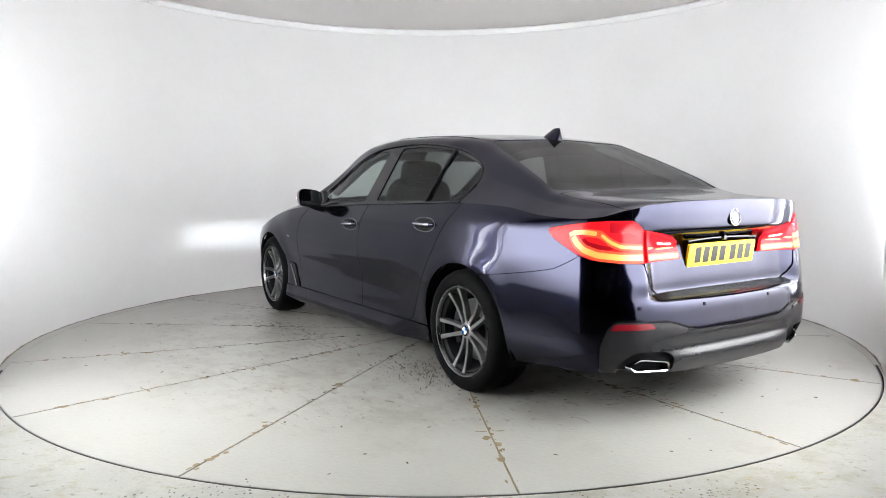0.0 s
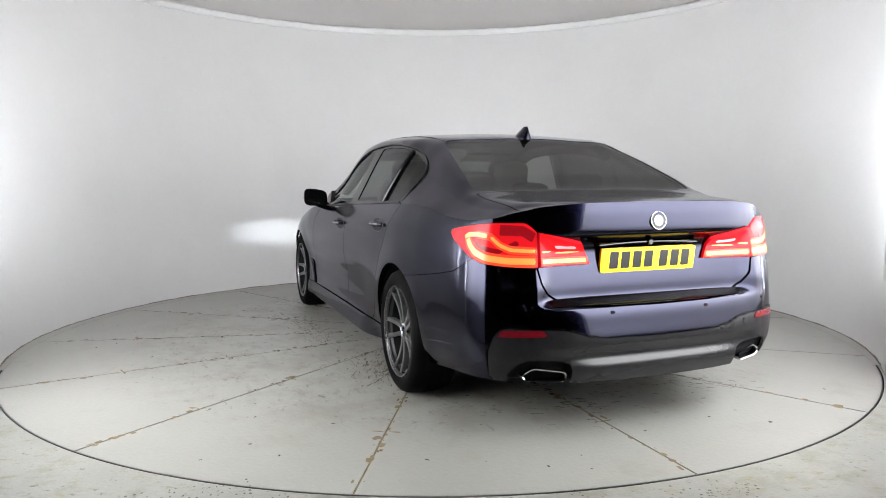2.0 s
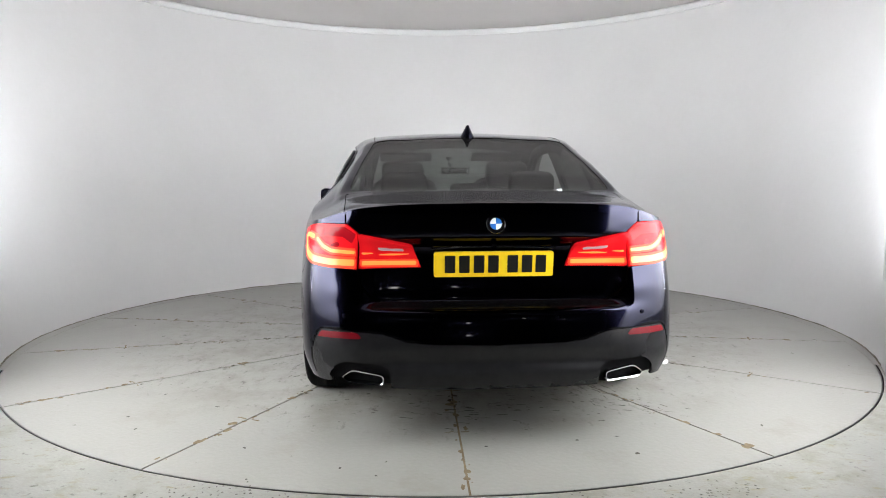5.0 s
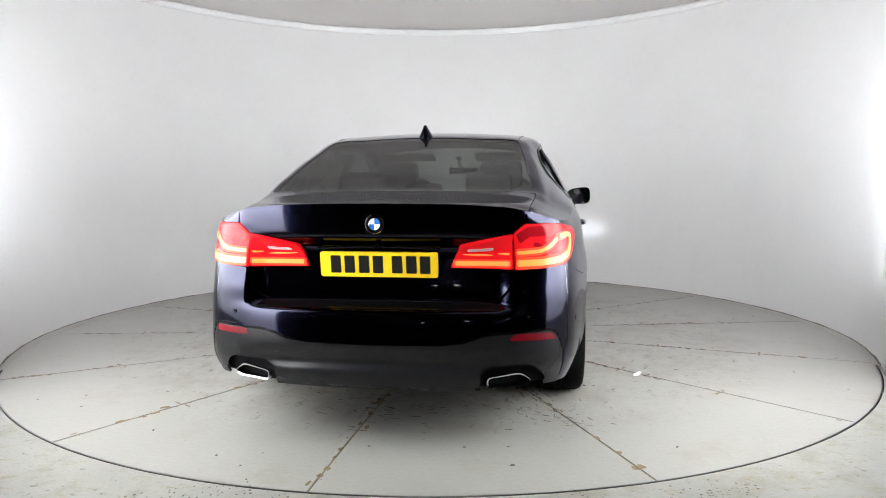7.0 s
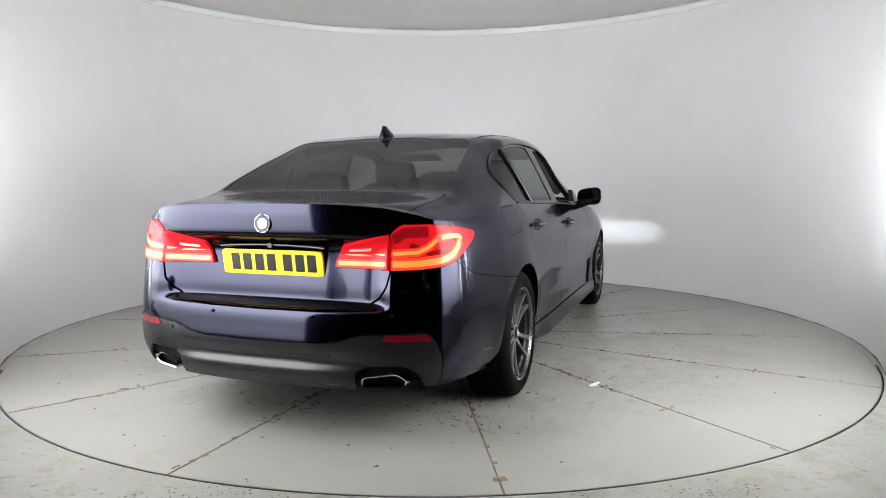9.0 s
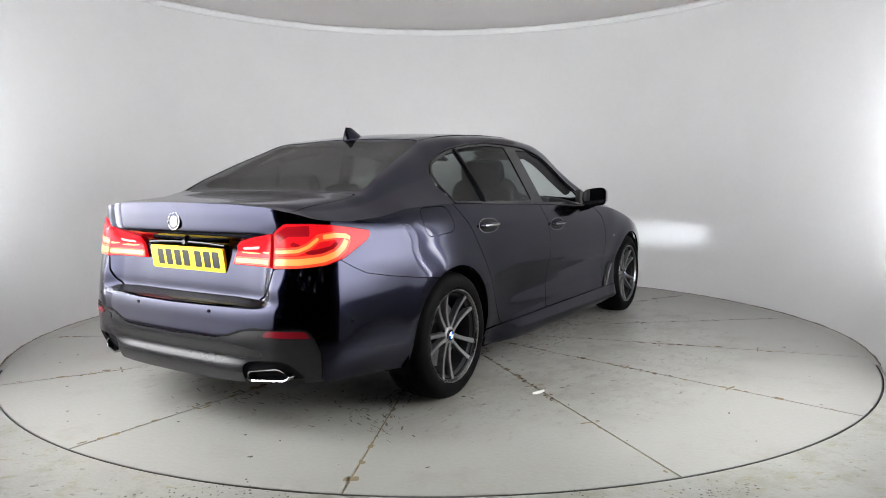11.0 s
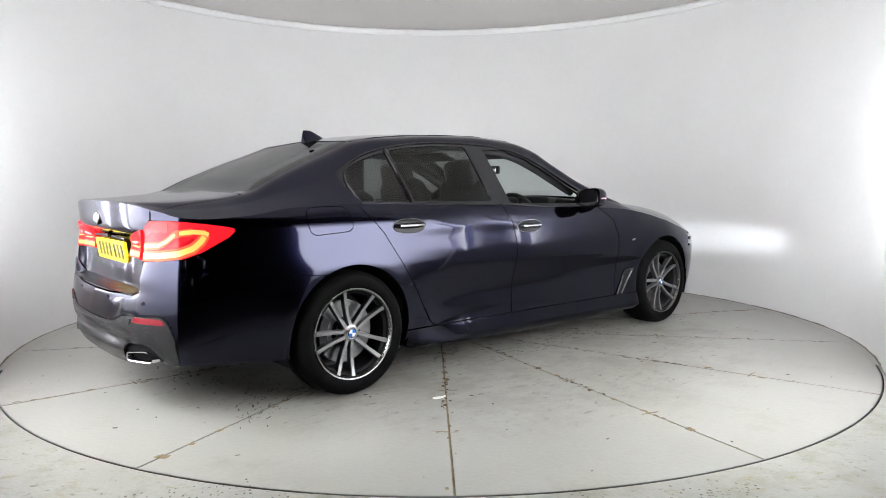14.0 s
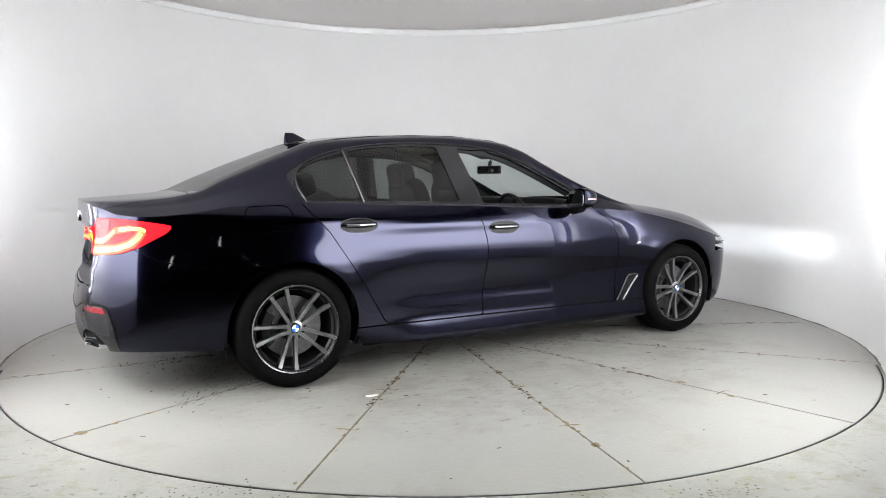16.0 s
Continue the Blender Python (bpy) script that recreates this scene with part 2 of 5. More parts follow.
def tube(points, radius, n=10, closed=False):
    """A round bar along 3D points."""
    bm = bmesh.new()
    P = [Vector(q) for q in points]
    rings = []
    for i, q in enumerate(P):
        a = P[i - 1] if (i > 0 or closed) else q
        b = P[(i + 1) % len(P)] if (i < len(P) - 1 or closed) else q
        t = (b - a).normalized()
        up = Vector((0, 0, 1)) if abs(t.z) < 0.9 else Vector((1, 0, 0))
        u = t.cross(up).normalized()
        v = u.cross(t)
        rad = radius[i] if isinstance(radius, (list, tuple)) else radius
        rings.append([bm.verts.new(q + rad * (u * math.cos(2 * math.pi * k / n) + v * math.sin(2 * math.pi * k / n))) for k in range(n)])
    for a, b in list(zip(rings, rings[1:])) + ([(rings[-1], rings[0])] if closed else []):
        for k in range(n):
            bm.faces.new((a[k], a[(k + 1) % n], b[(k + 1) % n], b[k]))
    if not closed:
        bm.faces.new(rings[0][::-1])
        bm.faces.new(rings[-1])
    bmesh.ops.recalc_face_normals(bm, faces=bm.faces)
    return bm


def spline(xs, ys):
    """A smooth curve through the pairs that never overshoots between them."""
    xs, ys = np.asarray(xs, float), np.asarray(ys, float)
    h = np.diff(xs)
    d = np.diff(ys, axis=0) / (h if ys.ndim == 1 else h[:, None])
    m = np.zeros_like(ys)
    w1, w2 = 2 * h[1:] + h[:-1], h[1:] + 2 * h[:-1]
    if ys.ndim > 1:
        w1, w2 = w1[:, None], w2[:, None]
    same = d[:-1] * d[1:] > 0
    with np.errstate(divide="ignore", invalid="ignore"):
        m[1:-1] = np.where(same, (w1 + w2) / (w1 / d[:-1] + w2 / d[1:]), 0)
    m[0], m[-1] = d[0], d[-1]

    def f(q):
        q = np.clip(np.asarray(q, float), xs[0], xs[-1])
        i = np.clip(np.searchsorted(xs, q) - 1, 0, len(xs) - 2)
        t = (q - xs[i]) / h[i]
        hh = h[i]
        if ys.ndim > 1:
            t, hh = t[..., None], hh[..., None]
        return (2 * t**3 - 3 * t**2 + 1) * ys[i] + (t**3 - 2 * t**2 + t) * hh * m[i] + (3 * t**2 - 2 * t**3) * ys[i + 1] + (t**3 - t**2) * hh * m[i + 1]

    return f


def inside(poly, u, v):
    """Signed distance to a polygon, negative within."""
    poly = np.asarray(poly, float)
    u, v = np.asarray(u, float), np.asarray(v, float)
    best = np.full(u.shape, 1e9)
    within = np.zeros(u.shape, bool)
    for (ax, ay), (bx, by) in zip(poly, np.roll(poly, -1, 0)):
        ex, ey = bx - ax, by - ay
        t = np.clip(((u - ax) * ex + (v - ay) * ey) / (ex * ex + ey * ey + 1e-12), 0, 1)
        best = np.minimum(best, (u - ax - t * ex) ** 2 + (v - ay - t * ey) ** 2)
        cross = (ay > v) != (by > v)
        with np.errstate(divide="ignore", invalid="ignore"):
            within ^= cross & (u < ex * (v - ay) / (ey if ey else 1e-12) + ax)
    return np.where(within, -1, 1) * np.sqrt(best)


def rounded(points, r, n=5):
    """An outline with its corners rounded."""
    out = []
    P = [np.array(q, float) for q in points]
    for i, q in enumerate(P):
        a, b = P[i - 1] - q, P[(i + 1) % len(P)] - q
        la, lb = np.linalg.norm(a), np.linalg.norm(b)
        k = min(r, la * 0.45, lb * 0.45)
        s, e = q + a / la * k, q + b / lb * k
        for j in range(n + 1):
            t = j / n
            out.append(tuple((1 - t) ** 2 * s + 2 * t * (1 - t) * q + t * t * e))
    return out


# ======== car body surface ========
# x forward from the middle of the wheelbase, y to the left, z up from the floor
OUTLINE = [(-2.565, 0), (-2.562, .20), (-2.548, .42), (-2.515, .60), (-2.460, .72), (-2.415, .780), (-2.365, .818), (-2.29, .848), (-2.02, .892), (-1.75, .922), (-1.45, .932), (-1.1, .924),
           (-.6, .914), (0, .912), (.6, .915), (1.1, .925), (1.5, .930), (1.78, .905), (1.98, .86), (2.13, .78), (2.26, .60), (2.34, .33), (2.36, 0)]
_o = np.array(OUTLINE)
_s = np.concatenate([[0], np.cumsum(np.hypot(*np.diff(_o, axis=0).T))])
S_END = _s[-1]
_chord = spline(_s, _o)
_fine = np.linspace(0, S_END, 3000)
_c = _chord(_fine)
for _k in range(120):
    _c[1:-1] = 0.5 * _c[1:-1] + 0.25 * (_c[:-2] + _c[2:])
s_of_x = lambda x: np.interp(x, _c[:, 0], _fine)
s_of_y = lambda y: np.interp(y, _c[:1000, 1], _fine[:1000])


def plan(s):
    p = np.stack([np.interp(s, _fine, _c[:, 0]), np.interp(s, _fine, _c[:, 1])], -1)
    e = 0.02
    q = np.stack([np.interp(s + e, _fine, _c[:, 0]) - np.interp(s - e, _fine, _c[:, 0]), np.interp(s + e, _fine, _c[:, 1]) - np.interp(s - e, _fine, _c[:, 1])], -1)
    q /= np.linalg.norm(q, axis=-1, keepdims=True)
    n = np.stack([-q[..., 1], q[..., 0]], -1)
    flat = np.asarray(s) < 0.03
    n[flat] = (-1, 0)
    return p, n


LEVELS = [.15, .20, .27, .34, .38, .45, .52, .58, .605, .63, .68, .74, .80, .84, .88, .92, .97, 1.03, 1.09]
INSET = [  # station along the outline, inset at each level
    (0.00, [.20, .12, .035, .010, .030, .004, .013, .023, .036, .118, .122, .130, .138, .140, .118, .066, .060, .056, .056]),
    (0.30, [.20, .12, .035, .010, .030, .004, .013, .023, .036, .112, .116, .124, .132, .135, .114, .066, .060, .056, .056]),
    (0.52, [.19, .13, .045, .018, .020, .004, .010, .018, .026, .080, .086, .094, .102, .105, .092, .066, .060, .056, .060]),
    (0.62, [.19, .13, .06, .020, .008, .002, .006, .011, .015, .021, .024, .040, .055, .062, .066, .066, .060, .058, .075]),
    (0.80, [.18, .12, .05, .018, .006, .002, .004, .007, .009, .011, .016, .024, .034, .040, .045, .050, .060, .085, .110]),
    (1.05, [.16, .10, .05, .020, .010, .005, .005, .006, .007, .008, .012, .018, .024, .030, .036, .044, .058, .090, .130]),
    (1.35, [.145, .09, .05, .023, .014, .007, .005, .005, .0055, .006, .008, .011, .016, .021, .026, .033, .050, .080, .115]),
    (1.75, [.13, .08, .05, .032, .026, .018, .010, .006, .004, .002, .000, .004, .011, .016, .0195, .026, .043, .070, .100]),
    (2.05, [.13, .08, .05, .032, .024, .014, .006, .002, .001, .000, .000, .004, .010, .0135, .0165, .022, .040, .068, .095]),
    (2.60, [.05, .004, .012, .024, .024, .028, .024, .014, .010, .006, .001, .000, .004, .008, .007, .018, .038, .064, .090]),
    (3.60, [.05, .004, .012, .022, .024, .030, .026, .015, .011, .006, .001, .000, .004, .008, .012, .024, .042, .066, .090]),
    (4.30, [.06, .010, .016, .025, .026, .030, .028, .015, .010, .006, .001, .000, .006, .012, .022, .036, .055, .080, .100]),
    (4.85, [.13, .08, .050, .030, .022, .012, .006, .002, .001, .000, .004, .014, .035, .055, .080, .11, .14, .17, .20]),
    (5.40, [.12, .06, .030, .018, .012, .006, .002, .000, .002, .006, .020, .050, .090, .12, .15, .18, .21, .24, .27]),
    (S_END, [.12, .05, .020, .008, .004, .002, .002, .006, .012, .020, .050, .090, .14, .17, .20, .23, .26, .29, .32]),
]
_lv = spline(LEVELS, np.array([r for _, r in INSET]).T)
_dense_z = np.linspace(LEVELS[0], LEVELS[-1], 400)
_rows = _lv(_dense_z).T
_sp = spline([a for a, _ in INSET], _rows)
_dense_s = np.linspace(0, S_END, 600)
_table = _sp(_dense_s)
SHOULDER = spline(
    [0, .30, .55, .70, .85, 1.0, s_of_x(-2.05), s_of_x(-1.8), s_of_x(-1.41), s_of_x(-.83), s_of_x(-.24), s_of_x(.26), s_of_x(.62), s_of_x(.96), s_of_x(1.2), s_of_x(1.53), s_of_x(1.85), s_of_x(2.05), S_END],
    [1.055, 1.053, 1.040, 1.015, .985, .975, .985, 1.02, 1.032, 1.013, .995, .972, .960, .938, .905, .835, .750, .705, .68])


def inset(s, z):
    i = np.clip(s / S_END * 599, 0, 598.999)
    j = np.clip((z - LEVELS[0]) / (LEVELS[-1] - LEVELS[0]) * 399, 0, 398.999)
    i0, j0 = i.astype(int), j.astype(int)
    a, b = i - i0, j - j0
    return (1 - a) * ((1 - b) * _table[i0, j0] + b * _table[i0, j0 + 1]) + a * ((1 - b) * _table[i0 + 1, j0] + b * _table[i0 + 1, j0 + 1])


BOTTOM = spline([0, .5, .8, 1.1, s_of_x(-1.9), s_of_x(-1.1), s_of_x(-.8), s_of_x(0), s_of_x(1.0), s_of_x(2.0), S_END], [.262, .27, .285, .27, .25, .20, .185, .165, .165, .16, .16])


def flank(s, z, out=0.0):
    """A place on the side and end surface at outline length s and height z."""
    s, z = np.asarray(s, float), np.asarray(z, float)
    p, n = plan(s)
    d = inset(s, z) - out
    x = p[..., 0] - n[..., 0] * d
    y = np.maximum(p[..., 1] - n[..., 1] * d, 0)
    # lips swell round the wheel openings
    for wx in (-1.4875, 1.4875):
        r = np.hypot(p[..., 0] - wx, z - .338)
        y = y + 0.007 * np.exp(-((r - .375) / .085) ** 2) * (s > 1.2)
    return np.stack([x, y, z], -1)


lift = lambda pts: [(a, b if b < 1.03 else 1.03 + (b - 1.03) * 1.035) for a, b in pts]
CENTRE = spline([-2.52, -2.4, -2.2, -1.98, -1.8, -1.6, -1.42, -1.25, -1.0, -.7, -.35, 0, .2, .4, .7, 1.0, 1.15, 1.5, 1.8, 2.05, 2.3],
                [1.055, 1.066, 1.082, 1.105, 1.190, 1.278, 1.349, 1.410, 1.448, 1.468, 1.475, 1.461, 1.428, 1.344, 1.197, 1.045, 1.000, 0.955, 0.905, 0.830, 0.680])
SHAPE = spline([-2.55, -2.1, -1.98, -1.8, -1.6, -1.25, -1.0, -.4, 0, .4, .7, 1.0, 1.2, 2.3],
               [(.88, .42, .76, .78), (.88, .45, .78, .80), (.88, .50, .80, .86), (.865, .46, .775, .86), (.85, .46, .745, .87), (.815, .60, .69, .905), (.79, .79, .695, .92),
                (.785, .81, .705, .925), (.79, .76, .715, .90), (.815, .57, .755, .79), (.865, .42, .81, .68), (.92, .38, .86, .62), (.88, .5, .74, .85), (.88, .5, .74, .85)])


def crown(s, w):
    """A place on the upper surface: s along the shoulder line, w from the shoulder (0) over the rail to the centre line (1)."""
    top = flank(s, SHOULDER(s))
    x, ye, zt = top[..., 0], top[..., 1], top[..., 2]
    zc = CENTRE(x)
    f1, g1, f2, g2 = np.moveaxis(SHAPE(x), -1, 0)
    knots = np.array([0, .34, .46, .72, 1.0])
    ys = np.stack([np.ones_like(f1), f1, f2, f2 * .55, f1 * 0], -1)
    zs = np.stack([np.zeros_like(f1), g1, g2, g2 + (1 - g2) * .72, np.ones_like(f1)], -1)
    # rounded sections
    i = np.clip(np.searchsorted(knots, w) - 1, 0, 3)
    t = (w - knots[i]) / (knots[i + 1] - knots[i])
    k = np.arange(len(np.atleast_1d(s)))

    def cat(v):
        m = np.zeros_like(v)
        m[:, 1:-1] = (v[:, 2:] - v[:, :-2]) / (knots[2:] - knots[:-2])
        m[:, 0] = (v[:, 1] - v[:, 0]) / knots[1]
        m[:, -1] = (v[:, -1] - v[:, -2]) / (knots[-1] - knots[-2]) if v is ys else 0
        h = knots[i + 1] - knots[i]
        return (2 * t**3 - 3 * t**2 + 1) * v[k, i] + (t**3 - 2 * t**2 + t) * h * m[k, i] + (3 * t**2 - 2 * t**3) * v[k, i + 1] + (t**3 - t**2) * h * m[k, i + 1]

    return np.stack([x, ye * cat(ys), zt + (zc - zt) * cat(zs)], -1)


def sheet(grid):
    """Points, normals and triangles of a grid of places."""
    n, m, _ = grid.shape
    gu = np.gradient(grid, axis=0)
    gv = np.gradient(grid, axis=1)
    nn = np.cross(gv, gu)
    nn /= np.linalg.norm(nn, axis=-1, keepdims=True) + 1e-12
    idx = np.arange(n * m).reshape(n, m)
    a, b, c, d = idx[:-1, :-1].ravel(), idx[1:, :-1].ravel(), idx[1:, 1:].ravel(), idx[:-1, 1:].ravel()
    return grid.reshape(-1, 3), nn.reshape(-1, 3), np.concatenate([np.stack([a, b, c], 1), np.stack([a, c, d], 1)])


def outward(P, N, ref):
    """Normals turned away from the car's core."""
    flip = ((P - ref) * N).sum(1) < 0
    N[flip] *= -1
    return N


_ss = np.unique(np.concatenate([np.arange(0, 1.5, .0125), np.arange(1.5, S_END, .022), [S_END]]))
_vv = np.linspace(0, 1, 64)
_S, _V = np.meshgrid(_ss, _vv, indexing="ij")
_Z = BOTTOM(_S) + (SHOULDER(_S) - BOTTOM(_S)) * _V
FLANK = sheet(flank(_S, _Z))
FLANK_S = _S.ravel()
_us = np.unique(np.concatenate([np.arange(0, 1.2, .02), np.arange(1.2, S_END, .025), [S_END]]))
_ww = np.concatenate([np.linspace(0, .34, 22), np.linspace(.34, .46, 7)[1:], np.linspace(.46, 1, 26)[1:]])
_S2, _W2 = np.meshgrid(_us, _ww, indexing="ij")
CROWN = sheet(crown(_S2.ravel(), _W2.ravel()).reshape(*_S2.shape, 3))
CROWN_W = _W2.ravel()
CROWN_S = _S2.ravel()
outward(FLANK[0], FLANK[1], np.array([0, 0, .6]) + FLANK[0] * [.8, 0, 0])
outward(CROWN[0], CROWN[1], np.array([0, 0, .6]) + CROWN[0] * [1, 0, 0])
_near = CROWN[0][:, 1] < 0.02
CROWN[1][_near, 1] = 0
CROWN[1][_near] /= np.linalg.norm(CROWN[1][_near], axis=1, keepdims=True) + 1e-9
CROWN[1][np.linalg.norm(CROWN[1], axis=1) < .5] = (0, 0, 1)
_rear0 = FLANK_S < 0.02
FLANK[1][_rear0, 1] = 0
FLANK[1][_rear0] /= np.linalg.norm(FLANK[1][_rear0], axis=1, keepdims=True)


def clip(V, T, d):
    """The part of a triangle sheet where d < 0. V holds places, normals and what else goes along."""
    neg = d < 0
    k = neg[T].sum(1)
    full = T[k == 3]
    extra, tris = [], []
    cache = {}
    base = len(V)

    def cut(i, j):
        key = (min(i, j), max(i, j))
        if key not in cache:
            t = d[i] / (d[i] - d[j])
            cache[key] = base + len(extra)
            extra.append(V[i] + t * (V[j] - V[i]))
        return cache[key]

    for tri in T[(k == 1) | (k == 2)]:
        a, b, c = tri
        while True:
            if neg[a] and not neg[b] and not neg[c]:
                tris.append((a, cut(a, b), cut(a, c)))
                break
            if neg[a] and neg[b] and not neg[c]:
                p, q = cut(b, c), cut(a, c)
                tris += [(a, b, p), (a, p, q)]
                break
            a, b, c = b, c, a
    V2 = np.concatenate([V, np.array(extra)]) if extra else V
    T2 = np.concatenate([full, np.array(tris, int)]) if tris else full
    used = np.unique(T2)
    remap = np.zeros(len(V2), int)
    remap[used] = np.arange(len(used))
    return V2[used], remap[T2]


def panel(name, surf, test, mat, parent, label="", lip=0.012, lift=0.0, sides=(1, -1), both=False):
    """A shell cut from a body surface where test < 0, with its edge turned in. both: one panel across the centre line."""
    P, N, T = surf
    extra = FLANK_S if surf is FLANK else CROWN_W
    V = np.concatenate([P, N, extra[:, None]], 1)
    V, T = clip(V, T, test(P[:, 0], P[:, 1], P[:, 2], extra))
    made = []
    for group in ([sides] if both else [(q,) for q in sides]):
        pts, nrm, tri = [], [], []
        n0 = 0
        for side in group:
            f = np.array([1, side, 1])
            p, n = (V[:, :3] + V[:, 3:6] * lift) * f, V[:, 3:6] * f
            n = n / (np.linalg.norm(n, axis=1, keepdims=True) + 1e-12)
            t = T.copy()
            fn = np.cross(p[t[:, 1]] - p[t[:, 0]], p[t[:, 2]] - p[t[:, 0]])
            bad = (fn * n[t[:, 0]]).sum(1) < 0
            t[bad] = t[bad][:, ::-1]
            pts.append(p), nrm.append(n), tri.append(t + n0)
            n0 += len(p)
            if lip:
                e = np.concatenate([t[:, [0, 1]], t[:, [1, 2]], t[:, [2, 0]]])
                key = np.sort(e, 1)
                _, inv, cnt = np.unique(key[:, 0] * 10000000 + key[:, 1], return_inverse=True, return_counts=True)
                e = e[cnt[inv] == 1]
                if both:
                    e = e[~((p[e[:, 0], 1] * f[1] < 1e-4) & (p[e[:, 1], 1] * f[1] < 1e-4))]
                a, b = p[e[:, 0]], p[e[:, 1]]
                a2, b2 = a - n[e[:, 0]] * lip, b - n[e[:, 1]] * lip
                fl = np.cross(a - b, a2 - b)
                fl /= np.linalg.norm(fl, axis=1, keepdims=True) + 1e-12
                m = len(e)
                pts.append(np.concatenate([a, b, a2, b2]))
                nrm.append(np.concatenate([fl] * 4))
                q = np.arange(m) + n0
                tri.append(np.concatenate([np.stack([q + m, q, q + 2 * m], 1), np.stack([q + m, q + 2 * m, q + 3 * m], 1)]))
                n0 += 4 * m
        pts, nrm, tri = np.concatenate(pts), np.concatenate(nrm), np.concatenate(tri)
        me = bpy.data.meshes.new(name)
        me.from_pydata(pts.tolist(), [], tri.tolist())
        me.materials.append(mat)
        me.shade_smooth()
        me.normals_split_custom_set_from_vertices(nrm.tolist())
        made.append(obj(name, me, None, parent, label))
    return made


# ======== the booth ========
TABLE_R, WALL_R, WALL_TOP_R, WALL_H = 2.95, 3.025, 3.50, 2.985


def foot(a):
    """Radius of the wall's foot, which draws in towards its two open ends."""
    past = max(0.0, abs(math.degrees(a) - 90) - 95) / 20
    return WALL_R - .045 * min(1.0, past)


def arc_wall():
    bm = bmesh.new()
    rows = []
    n = 120
    for i in range(n + 1):
        a = radians(-31 + 242 * i / n)
        c, s = math.cos(a), math.sin(a)
        col = []
        for j in range(13):
            z = 0.004 + (WALL_H - 0.004) * j / 12
            r = foot(a) + (WALL_TOP_R - foot(a)) * (z / WALL_H)
            col.append(bm.verts.new((r * c, 0.02 + r * s, z)))
        for r, z in ((WALL_TOP_R + .08, WALL_H), (foot(a) + .08, 0.004)):
            col.append(bm.verts.new((r * c, 0.02 + r * s, z)))
        rows.append(col)
    for a, b in zip(rows, rows[1:]):
        m = len(a)
        for j in range(m):
            bm.faces.new((a[j], b[j], b[(j + 1) % m], a[(j + 1) % m]))
    bm.faces.new(rows[0])
    bm.faces.new(rows[-1][::-1])
    bmesh.ops.recalc_face_normals(bm, faces=bm.faces)
    return bm


wall = obj("wall_curved", arc_wall(), WALL_WHITE, smooth=40)
tagged(wall, "smooth white curved booth wall, scuffed along the floor", "wall", kind="structure")

trim = obj("trim", lathe([(WALL_TOP_R + .03, WALL_H - .01), (WALL_TOP_R - .035, WALL_H - .01), (WALL_TOP_R - .045, WALL_H + .03), (WALL_TOP_R - .03, WALL_H + .055), (WALL_TOP_R + .03, WALL_H + .055)], 160, closed=True), TRIM_WHITE, smooth=30)
trim.location.y = 0.02
tagged(trim, "white rounded trim ring where the wall meets the ceiling", "trim", kind="structure")

ceiling = obj("ceiling", lathe([(0.001, WALL_H + .06), (WALL_TOP_R + .1, WALL_H + .06), (WALL_TOP_R + .1, WALL_H + .12), (0.001, WALL_H + .12)], 120, closed=True), CEIL_WHITE, smooth=30)
ceiling.location.y = 0.02
tagged(ceiling, "round off-white painted booth ceiling", "ceiling", kind="structure")


def grime_strip():
    """A thin dirty bead of sealant where the wall meets the deck."""
    bm = bmesh.new()
    q = random.Random(2)
    rows = []
    for i in range(241):
        a = radians(-24 + 228 * i / 240)
        c, s = math.cos(a), math.sin(a)
        h = .010 + .012 * abs(noise.noise(Vector((i * .13, 0, 0)))) + .006 * q.random()
        rows.append([bm.verts.new((r * c, .02 + r * s, z)) for r, z in ((foot(a) - .007, .0045), (foot(a) - .004, h * .4), (foot(a) + .002, h * .6), (foot(a) + .004, .004))])
    for p0, p1 in zip(rows, rows[1:]):
        for j in range(4):
            bm.faces.new((p0[j], p0[(j + 1) % 4], p1[(j + 1) % 4], p1[j]))
    bmesh.ops.recalc_face_normals(bm, faces=bm.faces)
    return bm


tagged(obj("baseboard", grime_strip(), GRIME), "brown grimy bead along the foot of the wall", "baseboard", kind="structure")


def ring_floor():
    bm = bmesh.new()
    n = 360
    a = [bm.verts.new((2.957 * math.cos(2 * math.pi * i / n), 2.957 * math.sin(2 * math.pi * i / n), 0)) for i in range(n)]
    b = [bm.verts.new((2.957 * math.cos(2 * math.pi * i / n), 2.957 * math.sin(2 * math.pi * i / n), -.06)) for i in range(n)]
    o = []
    for i in range(n):
        c, s = math.cos(2 * math.pi * i / n), math.sin(2 * math.pi * i / n)
        k = min(5.2 / max(abs(c), 1e-6), (9.2 if s < 0 else 5.2) / max(abs(s), 1e-6))
        o.append(bm.verts.new((k * c, k * s, 0)))
    for i in range(n):
        j = (i + 1) % n
        bm.faces.new((a[i], o[i], o[j], a[j]))
        bm.faces.new((a[i], a[j], b[j], b[i]))
    bm.faces.new(b)
    bmesh.ops.recalc_face_normals(bm, faces=bm.faces)
    for f in bm.faces:
        f.material_index = 0 if abs(f.normal.z) > .5 and f.calc_center_median().z > -.03 else 1
    return bm


floor = obj("floor", ring_floor(), None)
floor.data.materials.append(GROUND)
floor.data.materials.append(GAP)
tagged(floor, "dirty grey painted concrete floor round the turntable", "floor", kind="structure")



